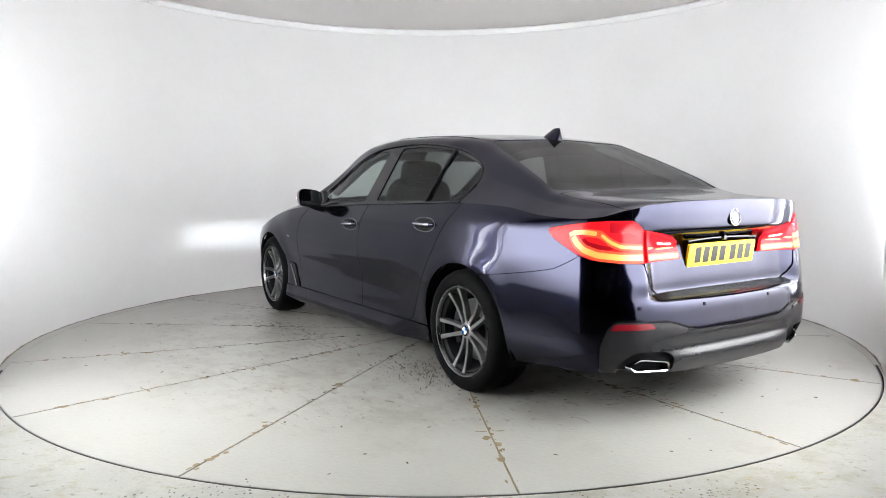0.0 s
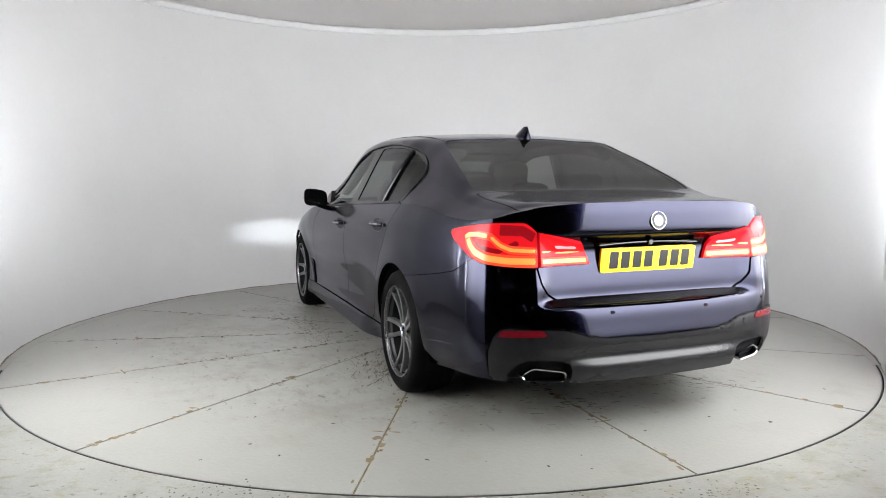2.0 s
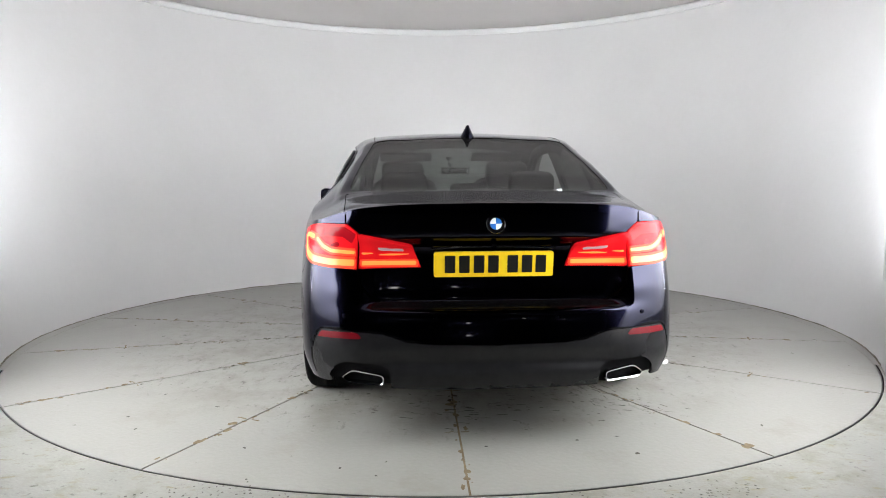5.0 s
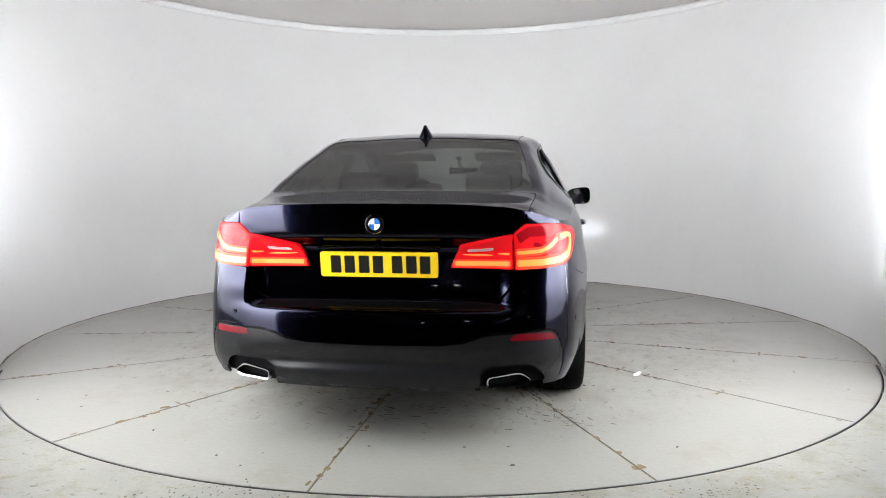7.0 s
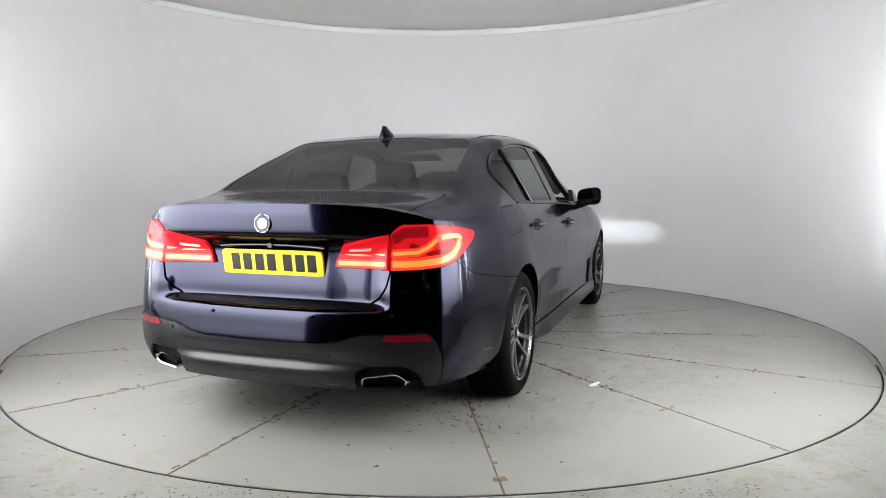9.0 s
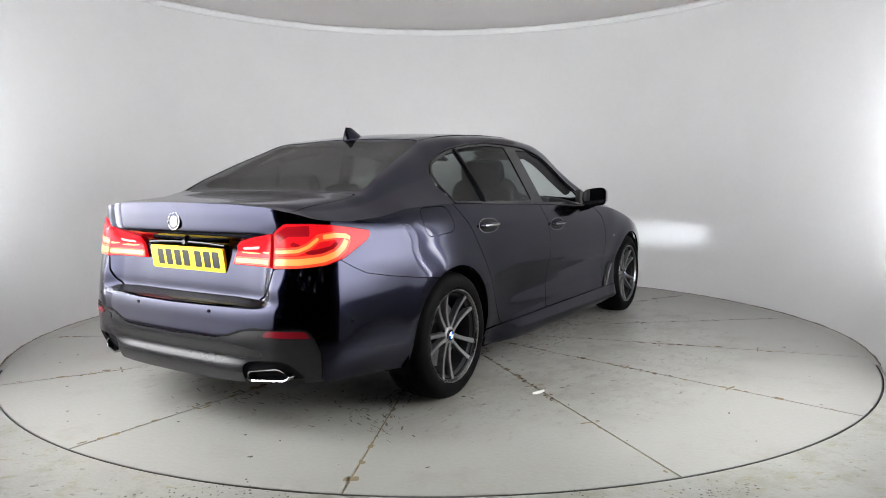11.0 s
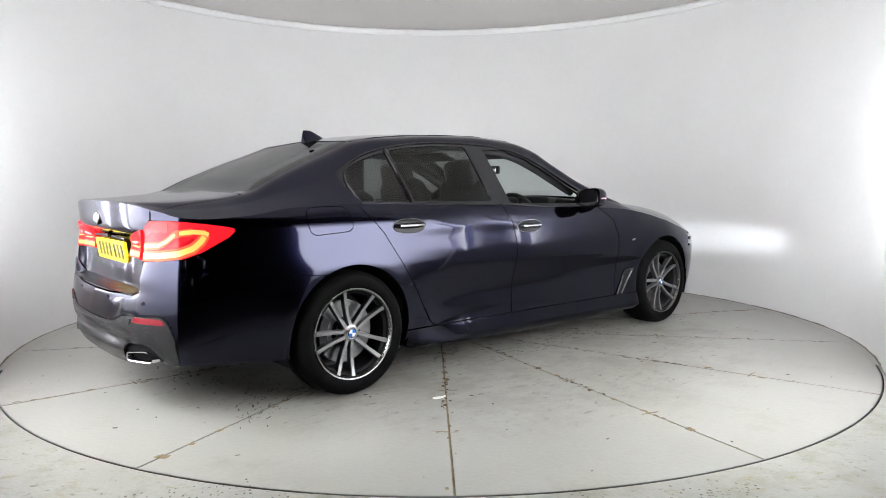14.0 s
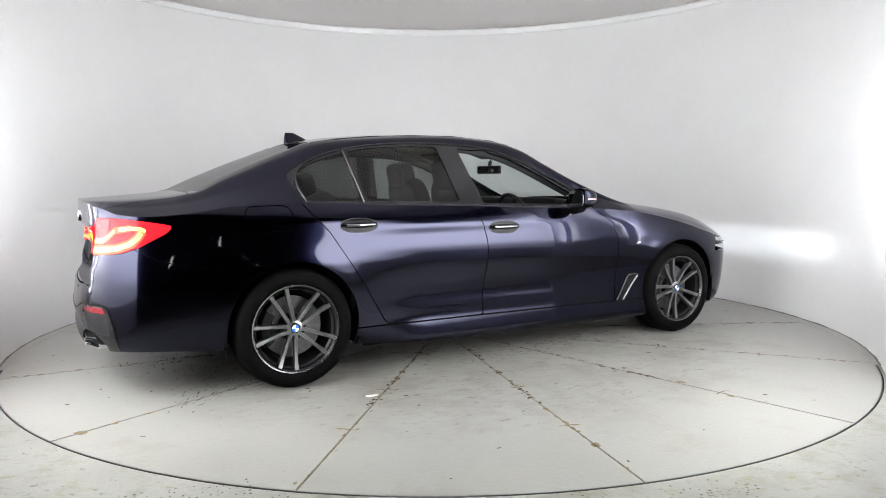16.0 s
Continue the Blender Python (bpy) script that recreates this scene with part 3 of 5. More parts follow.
def cover_strip():
    """A flat strip from the wall's foot over the edge of the turntable."""
    bm = bmesh.new()
    rows = []
    for i in range(241):
        a = radians(-23 + 226 * i / 240)
        c, s = math.cos(a), math.sin(a)
        rows.append([bm.verts.new((r * c, .02 * (r > 2.95) + r * s, z)) for r, z in ((2.939, .0002), (2.940, .0014), (foot(a) + .01, .0014), (foot(a) + .01, .0002))])
    for p0, p1 in zip(rows, rows[1:]):
        for j in range(4):
            bm.faces.new((p0[j], p0[(j + 1) % 4], p1[(j + 1) % 4], p1[j]))
    bmesh.ops.recalc_face_normals(bm, faces=bm.faces)
    return bm


tagged(obj("trim_floor", cover_strip(), TABLE), "flat grey strip over the turntable edge along the wall", "trim", kind="structure")

for i, (x0, y0, sx, sy) in enumerate(((-5.15, -2, .1, 14.4), (5.15, -2, .1, 14.4), (0, 5.15, 10.2, .1), (0, -9.15, 10.2, .1))):
    w = obj("wall_room_%d" % (i + 1), box(x0, y0, 2.1, sx, sy, 4.2), ROOM)
    tagged(w, "dark painted hall wall behind the booth", "wall", kind="structure")
tagged(obj("ceiling_hall", box(0, -2, 4.25, 10.4, 14.4, .1), ROOM), "dark painted hall ceiling", "ceiling", kind="structure")


def light_panel(side):
    e = thing("studio_softbox", "tall white glowing softbox beside the booth opening", "softbox", "softboxes at the booth opening")
    a, b = Vector((2.95 * side, -1.53)), Vector((1.47 * side, -3.28))
    d = (b - a).normalized()
    n = Vector((-d.y, d.x)) * (1 if side < 0 else -1)
    n = n if n.dot(-a) > 0 else -n
    ang = math.degrees(math.atan2(d.y, d.x))
    e.matrix_basis = pose(a.x, a.y, 0, 0, 0, ang)
    out = 1 if (Matrix.Rotation(radians(ang), 2) @ Vector((0, 1))).dot(n) > 0 else -1
    w = (b - a).length
    part("frame", box(w / 2, -.06 * out, 1.19, w + .06, .08, 2.38, .01), TRIM_WHITE, e)
    part("diffuser", box(w / 2, -.010 * out, 1.32, w, .02, 1.74, .004), LAMP_SKIN, e)


light_panel(-1)
light_panel(1)


def light_strip(side, x, y, turn, width, low_reach, high_reach):
    """An upright strip lamp held off the end of the curved wall, which it washes."""
    e = thing("light_strip", "unseen upright white strip lamp on brackets beside the curved wall", "light", "strip lamps at the wall ends", m=pose(x * side, y, 0, 0, 0, turn * side))
    part("housing", box(0, -.018, 1.40, width + .01, .03, 1.80, .006), TRIM_WHITE, e)
    part("lens", box(0, 0, 1.40, width, .010, 1.74, .003), STRIP_GLOW, e)
    for z, reach in ((.60, low_reach), (2.22, high_reach)):
        part("bracket", box(-.03 * side, reach / 2, z, .02, reach, .03, .003), TRIM_WHITE, e)


for side in (-1, 1):
    light_strip(side, 2.925, -.95, -88, .09, .13, .42)
    # Unseen second pair, added so the wall ends reflect brighter in the car.
    light_strip(side, 2.69, -1.45, -118, .05, .10, .36)

for i, (x, y) in enumerate(((-1.7, -6.4), (-.6, -6.9), (.5, -6.3), (1.6, -7.0), (-1.1, -8.0), (1.0, -8.3), (2.4, -7.9), (-2.6, -7.2))):
    e = thing("ceiling_spot", "small bright round spotlight under the hall ceiling", "spotlight", "hall ceiling spots", m=pose(x, y, 4.2))
    part("housing", lathe([(.001, 0), (.07, 0), (.07, -.09), (.055, -.09), (.05, -.05), (.001, -.05)], 24), ROOM, e)
    part("lens", lathe([(.001, -.055), (.048, -.055)], 24), SPOT_GLOW, e)

for i, (x, z) in enumerate(((-2.9, 2.4), (-1.9, 1.5), (-.7, 1.9), (.9, 1.3), (2.1, 2.2), (3.3, 1.7))):
    e = thing("wall_lamp", "small bright lamp on the dark hall wall", "wall lamp", "hall wall lamps", m=pose(x, -9.1, z))
    part("bracket", box(0, .02, 0, .10, .04, .14, .01), ROOM, e)
    part("lens", box(0, .045, 0, .07, .012, .10, .004), SPOT_GLOW, e)

# ======== turntable ========
JOINTS = [-154.9, -129.2, -103.2, -76.8, -50.5, -25.0, 0.5, 26.0, 51.0, 76.5, 101.0, 126.6, 152.7, 179.0]
table = thing("turntable", "round worn grey turntable of painted steel sectors", "turntable")


def sector(a0, a1, r0, r1, z0, z1, gap):
    bm = bmesh.new()
    n = 52
    lo, hi = [], []
    for k in range(n + 1):
        t = k / n
        for r, row in ((r0, lo), (r1, hi)):
            g = math.degrees(gap / 2 / r)
            a = radians(a0 + g + (a1 - a0 - 2 * g) * t)
            row.append((r * math.cos(a), r * math.sin(a)))
    ring = hi + lo[::-1]
    top = [bm.verts.new((x, y, z1)) for x, y in ring]
    bot = [bm.verts.new((x, y, z0)) for x, y in ring]
    m = len(ring)
    bm.faces.new(top)
    for i in range(m):
        j = (i + 1) % m
        bm.faces.new((top[i], bot[i], bot[j], top[j]))
    bmesh.ops.recalc_face_normals(bm, faces=bm.faces)
    return bm


for i, a0 in enumerate(JOINTS):
    a1 = JOINTS[(i + 1) % len(JOINTS)]
    a1 = a1 + 360 if a1 < a0 else a1
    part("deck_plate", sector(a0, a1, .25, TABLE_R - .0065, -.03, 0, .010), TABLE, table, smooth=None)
part("bed", lathe([(.001, -.004), (TABLE_R - .014, -.004), (TABLE_R - .014, -.05)], 360), RUST, table, "rust and dirt in the joints")
part("hub_plate", lathe([(.001, .001), (.246, .001), (.246, -.03)], 48), TABLE, table)
part("edge_ring", lathe([(TABLE_R - .006, .0), (TABLE_R, .0), (TABLE_R, -.03), (TABLE_R - .006, -.03)], 360, closed=True), STEEL, table, "worn steel edge ring")

def flakes(count, r0, r1, size, seed, near_joint=False):
    """Small irregular chips and blots that lie on the deck."""
    q = random.Random(seed)
    bm = bmesh.new()
    for _ in range(count):
        r = math.sqrt(q.uniform(r0 * r0, r1 * r1))
        a = radians(q.choice(JOINTS) + q.gauss(0, .7) / max(r, .5)) if near_joint else q.uniform(0, 2 * math.pi)
        c = Vector((r * math.cos(a), r * math.sin(a), .0012))
        s = size * q.uniform(.35, 1.0) ** 2
        turn, asp = q.uniform(0, 3.1) if not near_joint else a, q.uniform(.25, .8)
        n = 9
        vs = []
        for k in range(n):
            t = 2 * math.pi * k / n
            rr = s * q.uniform(.55, 1.1)
            u, v = rr * math.cos(t), rr * asp * math.sin(t)
            vs.append(bm.verts.new(c + Vector((u * math.cos(turn) - v * math.sin(turn), u * math.sin(turn) + v * math.cos(turn), 0))))
        bm.faces.new(vs)
    return bm


tagged(part("dirt", flakes(170, .5, 2.85, .018, 3), SCUFF, table, "dark dirt chips", smooth=None), kind="stuff")
tagged(part("rust", flakes(420, .5, 2.9, .034, 8, True), RUST, table, "brown rust blots along the joints", smooth=None), kind="stuff")

tagged(part("joint_dirt", flakes(620, .5, 1.95, .022, 21, True), JOINT_DIRT, table, "dark dirt packed in the joints under the car", smooth=None), kind="stuff")


def cross_marks(seed):
    """Short rusty smears across the joints where the deck is bolted down."""
    q = random.Random(seed)
    bm = bmesh.new()
    for a0 in JOINTS:
        for r in (1.645, 2.290):
            a = radians(a0)
            for side in (-1, 1):
                n = q.randint(2, 4)
                for k in range(n):
                    w = side * q.uniform(.008, .055)
                    c = Vector((r * math.cos(a) - w * math.sin(a), r * math.sin(a) + w * math.cos(a), .0016)) + Vector((q.gauss(0, .006), q.gauss(0, .006), 0))
                    s = q.uniform(.006, .020)
                    vs = []
                    for j in range(8):
                        t = 2 * math.pi * j / 8
                        u, v = s * 1.3 * q.uniform(.6, 1.1) * math.cos(t), s * .42 * q.uniform(.6, 1.1) * math.sin(t)
                        vs.append(bm.verts.new(c + Vector((-u * math.sin(a) + v * math.cos(a), u * math.cos(a) + v * math.sin(a), .0001 * k))))
                    bm.faces.new(vs)
    return bm


tagged(part("rust_smear", cross_marks(5), RUST, table, "ochre rust smears across the joints", smooth=None), kind="stuff")

scrap_bm = bmesh.new()
rows = []
for i in range(7):
    t = i / 6
    rows.append([scrap_bm.verts.new((-.035 + .07 * t, y * (.5 + .5 * math.sin(math.pi * min(1, t * 1.1))), .003 + .012 * t ** 2 + z)) for y, z in ((-.016, 0), (.016, .004), (.016, .0045), (-.016, .0006))])
for p0, p1 in zip(rows, rows[1:]):
    for j in range(4):
        scrap_bm.faces.new((p0[j], p0[(j + 1) % 4], p1[(j + 1) % 4], p1[j]))
scrap_bm.faces.new(rows[0])
scrap_bm.faces.new(rows[-1][::-1])
bmesh.ops.recalc_face_normals(scrap_bm, faces=scrap_bm.faces)
scrap = obj("paper_scrap", scrap_bm, PAPER, smooth=40)
tagged(scrap, "small curled white paper scrap on the turntable", "litter")


def streaks(spots, seed):
    """Bundles of thin tyre scuffs: centre, heading, spread and number of each bundle."""
    q = random.Random(seed)
    bm = bmesh.new()
    for x, y, turn, spread, count in spots:
        c, s = math.cos(radians(turn)), math.sin(radians(turn))
        for _ in range(int(count * 1.8)):
            u, v = q.gauss(0, spread * 1.2), q.gauss(0, spread * .55)
            ln, wd = q.uniform(.012, .065), q.uniform(.003, .010)
            k = q.uniform(-.25, .25)
            o = Vector((x + u * c - v * s, y + u * s + v * c, .0014))
            d = Vector((math.cos(radians(turn) + k), math.sin(radians(turn) + k), 0))
            n = Vector((-d.y, d.x, 0))
            pts = [(-.5, 0), (-.2, .5), (.1, .35), (.3, .5), (.5, 0), (.2, -.45), (-.1, -.3), (-.3, -.5)]
            bm.faces.new([bm.verts.new(o + d * a * ln + n * b * wd * q.uniform(.6, 1.4)) for a, b in pts])
    return bm


def tread_prints(tracks, seed):
    """Rows of small tread blocks left by tyres on the ground."""
    q = random.Random(seed)
    bm = bmesh.new()
    for x, y, turn, length in tracks:
        c, s = math.cos(radians(turn)), math.sin(radians(turn))
        for k in range(int(length / .024)):
            for lane in (-.085, -.05, -.015, .02, .055, .09):
                if q.random() < .45:
                    continue
                u, v = k * .024 + q.gauss(0, .003), lane + q.gauss(0, .004)
                ln, wd, k0 = q.uniform(.004, .010), q.uniform(.006, .014), q.uniform(-.4, .4)
                o = Vector((x + u * c - v * s, y + u * s + v * c, .0014))
                d = Vector((math.cos(radians(turn) + k0), math.sin(radians(turn) + k0), 0))
                n = Vector((-d.y, d.x, 0))
                bm.faces.new([bm.verts.new(o + d * a * ln + n * b * wd * q.uniform(.7, 1.2)) for a, b in ((-.5, -.5), (.5, -.4), (.5, .5), (-.5, .4))])
    return bm


tagged(part("tyre_print", tread_prints(((-.92, -3.30, 38, .55), (-1.15, -3.02, 20, .5), (.62, -3.28, 120, .42), (.86, -3.25, 75, .4), (1.02, -3.1, 70, .3)), 4), SCUFF, floor, "dark tyre prints", smooth=None), kind="stuff")
BUNDLES = [(.92, 1.05, 20, .14, 60), (.55, .95, 10, .16, 45), (0, .86, 5, .2, 35), (-.80, .80, -20, .14, 50), (-1.05, .75, -35, .12, 70), (-1.95, .05, 80, .22, 45), (-1.85, -.75, 60, .18, 30),
           (-1.5, -.75, 15, .18, 50), (-.55, -.60, 10, .16, 40), (.10, -.82, 0, .2, 40), (.65, -.76, 5, .16, 40), (1.5, .85, 10, .2, 30), (1.5, -.85, -10, .2, 30)]
tagged(part("tyre_scuff", streaks(BUNDLES, 11), SCUFF, table, "dark tyre scuffs", smooth=None), kind="stuff")

# ======== the car ========
car = thing("car", "dark blue-black metallic saloon car with lights on, standing on the turntable", "car")
AXLE, WHEEL_R = 1.4875, .336


def s_at(x, y):
    return float(_fine[np.argmin((_c[:, 0] - x) ** 2 + (_c[:, 1] - y) ** 2)])


def sy(y):
    return float(s_of_y(y))


def sx(x):
    return float(s_of_x(x))


G = .0028
arch = lambda x, z, r=.374: r - np.minimum(np.hypot(x + AXLE, z - .338), np.hypot(x - AXLE, z - .338))
REAR_DOOR = [(-1.45, 1.20), (-1.425, 1.026), (-1.282, .865), (-1.083, .561), (-.950, .340), (-.925, .312), (-.888, .302), (-.259, .302), (-.251, .481), (-.226, .68), (-.235, .78), (-.26, .879), (-.323, 1.0), (-.40, 1.20)]
FRONT_DOOR = [(-.40, 1.20), (-.323, 1.0), (-.26, .879), (-.235, .78), (-.226, .68), (-.251, .481), (-.259, .302), (.848, .295), (.862, .45), (.871, .62), (.855, .75), (.807, .864), (.65, .967), (.60, 1.2)]
SKIRT = [(-1.25, .05), (-1.25, .298), (1.2, .291), (1.2, .05)]
FENDER = [(.60, 1.2), (.65, .967), (.807, .864), (.855, .75), (.871, .62), (.862, .45), (.848, .291), (1.2, .291), (1.4, .2), (1.88, .2), (1.90, .60), (1.945, .70), (1.96, 1.2)]
LAMP_OUT = [(.608, .776), (.608, .929), (.640, .952), (.668, .968), (.704, .968), (.80, .967), (.896, .962), (1.00, .950), (1.10, .934), (1.130, .926), (1.132, .914), (1.10, .886), (.968, .820), (.88, .794), (.736, .784)]
LAMP_IN = [(.324, .778), (.366, .878), (.48, .904), (.599, .926), (.600, .777)]
LID = [(-.1, .600), (.284, .604), (.44, .615), (.50, .632), (.548, .660), (.582, .705), (.604, .775), (.604, .932), (.664, .972), (.664, 1.3), (-.1, 1.3)]
BUMP_LINE = [(s_at(-2.30, .83), .815), (s_at(-2.23, .85), .775), (s_at(-2.16, .87), .742), (sx(-2.02), .715), (sx(-1.81), .684), (sx(-1.6), .660)]
BUMPER = [(-.1, .594), (.284, .598), (.44, .608), (.505, .625), (.555, .655), (.589, .702), (.612, .775), (.65, .80), (.72, .81)] + BUMP_LINE + [(sx(-1.6), .1), (-.1, .1)]
DIFFUSER = [(-.1, .458), (.30, .466), (.384, .476), (.43, .492), (.470, .505), (.52, .512), (.744, .524), (.772, .517), (.792, .502), (.806, .478), (.830, .42), (.838, .30), (.838, .1), (-.1, .1)]
QUARTER = [(.672, 1.3), (.672, .974), (.74, .80)] + BUMP_LINE + [(sx(-1.6), .5), (sx(-1.25), .25), (sx(-1.14), .302), (sx(-.895), .302), (sx(-.945), .328), (sx(-1.083), .561), (sx(-1.282), .865), (sx(-1.425), 1.026), (sx(-1.45), 1.3)]
FLAP = rounded([(-1.745, 1.018), (-1.50, 1.022), (-1.472, .89), (-1.735, .873)], .05)

TAIL_PIPE = [(.478, .283), (.474, .326), (.618, .345), (.664, .309), (.642, .287)]
TAIL_HOLE = rounded([(.452, .1), (.452, .350), (.50, .374), (.655, .386), (.70, .366), (.752, .316), (.748, .1)], .02)
REFLECTOR = rounded([(.570, .486), (.592, .513), (.764, .513), (.792, .485)], .008)
F = FLANK
panel("rear_door", F, lambda x, y, z, s: np.maximum(inside(REAR_DOOR, x, z) + G, arch(x, z)), PAINT, car)
panel("front_door", F, lambda x, y, z, s: inside(FRONT_DOOR, x, z) + G, PAINT, car)
panel("side_skirt", F, lambda x, y, z, s: np.maximum(inside(SKIRT, x, z) + .001, arch(x, z)), PAINT, car, lift=.004)
panel("front_fender", F, lambda x, y, z, s: np.maximum(inside(FENDER, x, z) + G, arch(x, z)), PAINT, car)
panel("rear_quarter", F, lambda x, y, z, s: np.maximum.reduce([inside(QUARTER, s, z) + .0015, arch(x, z), -inside(LAMP_OUT, s, z) + .003, np.where(x < -1.2, -inside(FLAP, x, z) + .002, -1)]), PAINT, car)
panel("fuel_flap", F, lambda x, y, z, s: np.where(x < -1.2, inside(FLAP, x, z) + .002, 1), PAINT, car, sides=(-1,))
panel("fuel_flap_blank", F, lambda x, y, z, s: np.where(x < -1.2, inside(FLAP, x, z) - .002, 1), PAINT, car, sides=(1,), lip=0)
panel("rear_bumper", F, lambda x, y, z, s: np.maximum.reduce([inside(BUMPER, s, z) + .0015, np.where(s > 1.2, arch(x, z), -1), -inside(LAMP_OUT, s, z) + .003, -inside(DIFFUSER, s, z) + .001]), PAINT, car, both=True)
panel("diffuser", F, lambda x, y, z, s: np.maximum(inside(DIFFUSER, s, z) + .002, -inside(TAIL_HOLE, s, z)), SATIN, car, "dark grey satin lower bumper insert", both=True, lift=.002)
panel("boot_lid", F, lambda x, y, z, s: np.maximum.reduce([inside(LID, s, z), -inside(LAMP_IN, s, z) + .002]), PAINT, car, both=True)
panel("front_bumper", F, lambda x, y, z, s: np.maximum.reduce([sx(1.895) - s, np.where(z > .6, sx(1.95) - s, -1), -inside([(sx(1.95), .60), (sx(1.96), .8), (S_END - .35, .8), (S_END - .35, .60)], s, z), arch(x, z)]), PAINT, car, both=True)
lamps_out = panel("tail_light", F, lambda x, y, z, s: inside(LAMP_OUT, s, z), RED_LENS, car, "lit red outer tail light", lift=.004, lip=.02)
lamps_in = panel("boot_tail_light", F, lambda x, y, z, s: inside(LAMP_IN, s, z), RED_LENS, car, "lit red tail light on the boot lid", lift=.016, lip=.03)
# dark inner shell behind the panel gaps
panel("inner_shell", F, lambda x, y, z, s: np.maximum(np.where(s > 1.2, arch(x, z, .40), -1), np.minimum(s - sx(1.9), z - .57)), UNDER, car, "black inner body shell", lip=0, lift=-.022, both=True)


# Black strip paints the shade into the gap under the boot lid.
panel("boot_gap_shade", F, lambda x, y, z, s: np.maximum.reduce([z - .630, .606 - z, s - .54]), SHADE_TRIM, car, "black strip painted in for the dark gap under the boot lid", lip=0, lift=.003, both=True)


def bar(points, width):
    """An outline round a line of the given width."""
    P = [np.array(q, float) for q in points]
    left, right = [], []
    for i, q in enumerate(P):
        t = P[min(i + 1, len(P) - 1)] - P[max(i - 1, 0)]
        n = np.array([-t[1], t[0]]) / np.linalg.norm(t)
        left.append(q + n * width / 2), right.append(q - n * width / 2)
    return left + right[::-1]


def strip(name, outline, mat, parents, label, lift):
    made = panel(name, F, lambda x, y, z, s: inside(outline, s, z), mat, car, label, lift=lift, lip=.004)
    for ob, up in zip(made, parents):
        ob.parent = up or car


strip("dark_segment", bar([(.625, .905), (.68, .935), (.79, .938)], .045), RED_SHADE, lamps_out, "unlit dark red segment", .0055)
strip("dark_segment", bar([(.70, .885), (.80, .845), (.90, .862), (.935, .885)], .022), RED_SHADE, lamps_out, "unlit dark red segment", .0055)
strip("bar_glow", bar([(.615, .803), (.74, .806), (.856, .817), (.925, .838), (.965, .868), (.985, .895), (.98, .912)], .050), BAR_HALO, lamps_out, "red glow round the light bar", .006)
strip("bar_glow", bar([(.615, .846), (.735, .853), (.785, .872), (.838, .908), (.93, .917)], .034), BAR_HALO, lamps_out, "red glow round the light bar", .0062)
strip("bar_glow", bar([(.335, .797), (.598, .800)], .034), BAR_HALO, lamps_in, "red glow round the light bar", .0175)
strip("light_bar", bar([(.620, .803), (.74, .806), (.856, .817), (.925, .838), (.965, .868), (.985, .895)], .027), LIGHT_BAR, lamps_out, "lit orange-red light bar", .007)
strip("light_bar", bar([(1.005, .900), (.985, .912), (.93, .917), (.86, .911)], .020), LIGHT_BAR, lamps_out, "lit orange-red light bar", .0075)
strip("light_bar", bar([(.620, .846), (.735, .853), (.785, .872), (.838, .908)], .015), LIGHT_BAR, lamps_out, "lit orange-red light bar", .007)
strip("light_bar", bar([(.345, .797), (.592, .800)], .019), LIGHT_BAR, lamps_in, "lit orange-red light bar", .019)
strip("light_bar", bar([(.365, .834), (.592, .842)], .010), LIGHT_BAR, lamps_in, "lit orange-red light bar", .019)
strip("reverse_lens", bar([(.40, .862), (.52, .868)], .014), LENS_GREY, lamps_in, "smoky reversing lens", .018)

# upper body
W = CROWN
REAR_GLASS = [(-1.262, -.1), (-1.266, .42), (-1.278, .535), (-1.31, .555), (-1.60, .605), (-1.90, .650), (-1.945, .640), (-1.972, .50), (-1.985, .3), (-1.99, -.1)]
SCREEN = [(.17, -.1), (.16, .45), (.18, .56), (.25, .58), (.95, .70), (1.02, .66), (1.05, -.1)]
DLO = rounded(lift([(-1.395, 1.028), (-1.440, 1.10), (-1.470, 1.165), (-1.462, 1.192), (-1.435, 1.216), (-1.333, 1.272), (-1.194, 1.322), (-.979, 1.360), (-.676, 1.382), (-.434, 1.379), (-.136, 1.366), (.09, 1.306), (.376, 1.184), (.577, 1.083), (.66, 1.03), (.68, .90), (-1.0, .90), (-1.3, .99)]), .2, 4)
QUARTER_GLASS = rounded(lift([(-1.385, 1.045), (-1.440, 1.160), (-1.405, 1.205), (-1.310, 1.255), (-1.120, 1.315), (-1.055, 1.038)]), .02)
REAR_PANE = rounded(lift([(-1.035, 1.038), (-1.092, 1.322), (-.95, 1.345), (-.676, 1.362), (-.485, 1.358), (-.395, 1.025)]), .012)
FRONT_PANE = rounded(lift([(-.228, 1.012), (-.335, 1.348), (-.136, 1.346), (.08, 1.288), (.35, 1.172), (.545, 1.070), (.575, .992)]), .012)
trunk_y = lambda x: np.interp(x, [-2.5, -2.3, -1.97], [.640, .648, .668])
on_side = lambda w: np.where(w < .5, -1.0, 1.0)
dlo = lambda x, z, w: np.where(w < .5, inside(DLO, x, z), 1.0)
lid_top = lambda x, y: np.maximum(x + 1.992, np.abs(y) - trunk_y(x))
screen = lambda x, y, w: np.where(w > .3, inside(SCREEN, x, np.abs(y)), 1.0)
back = lambda x, y, w: np.where(w > .3, inside(REAR_GLASS, x, np.abs(y)), 1.0)
panel("roof", W, lambda x, y, z, w: np.maximum.reduce([x - 1.04, -dlo(x, z, w), -screen(x, y, w) + .002, -back(x, y, w) + .002, -lid_top(x, y) + .002]), PAINT, car, both=True)
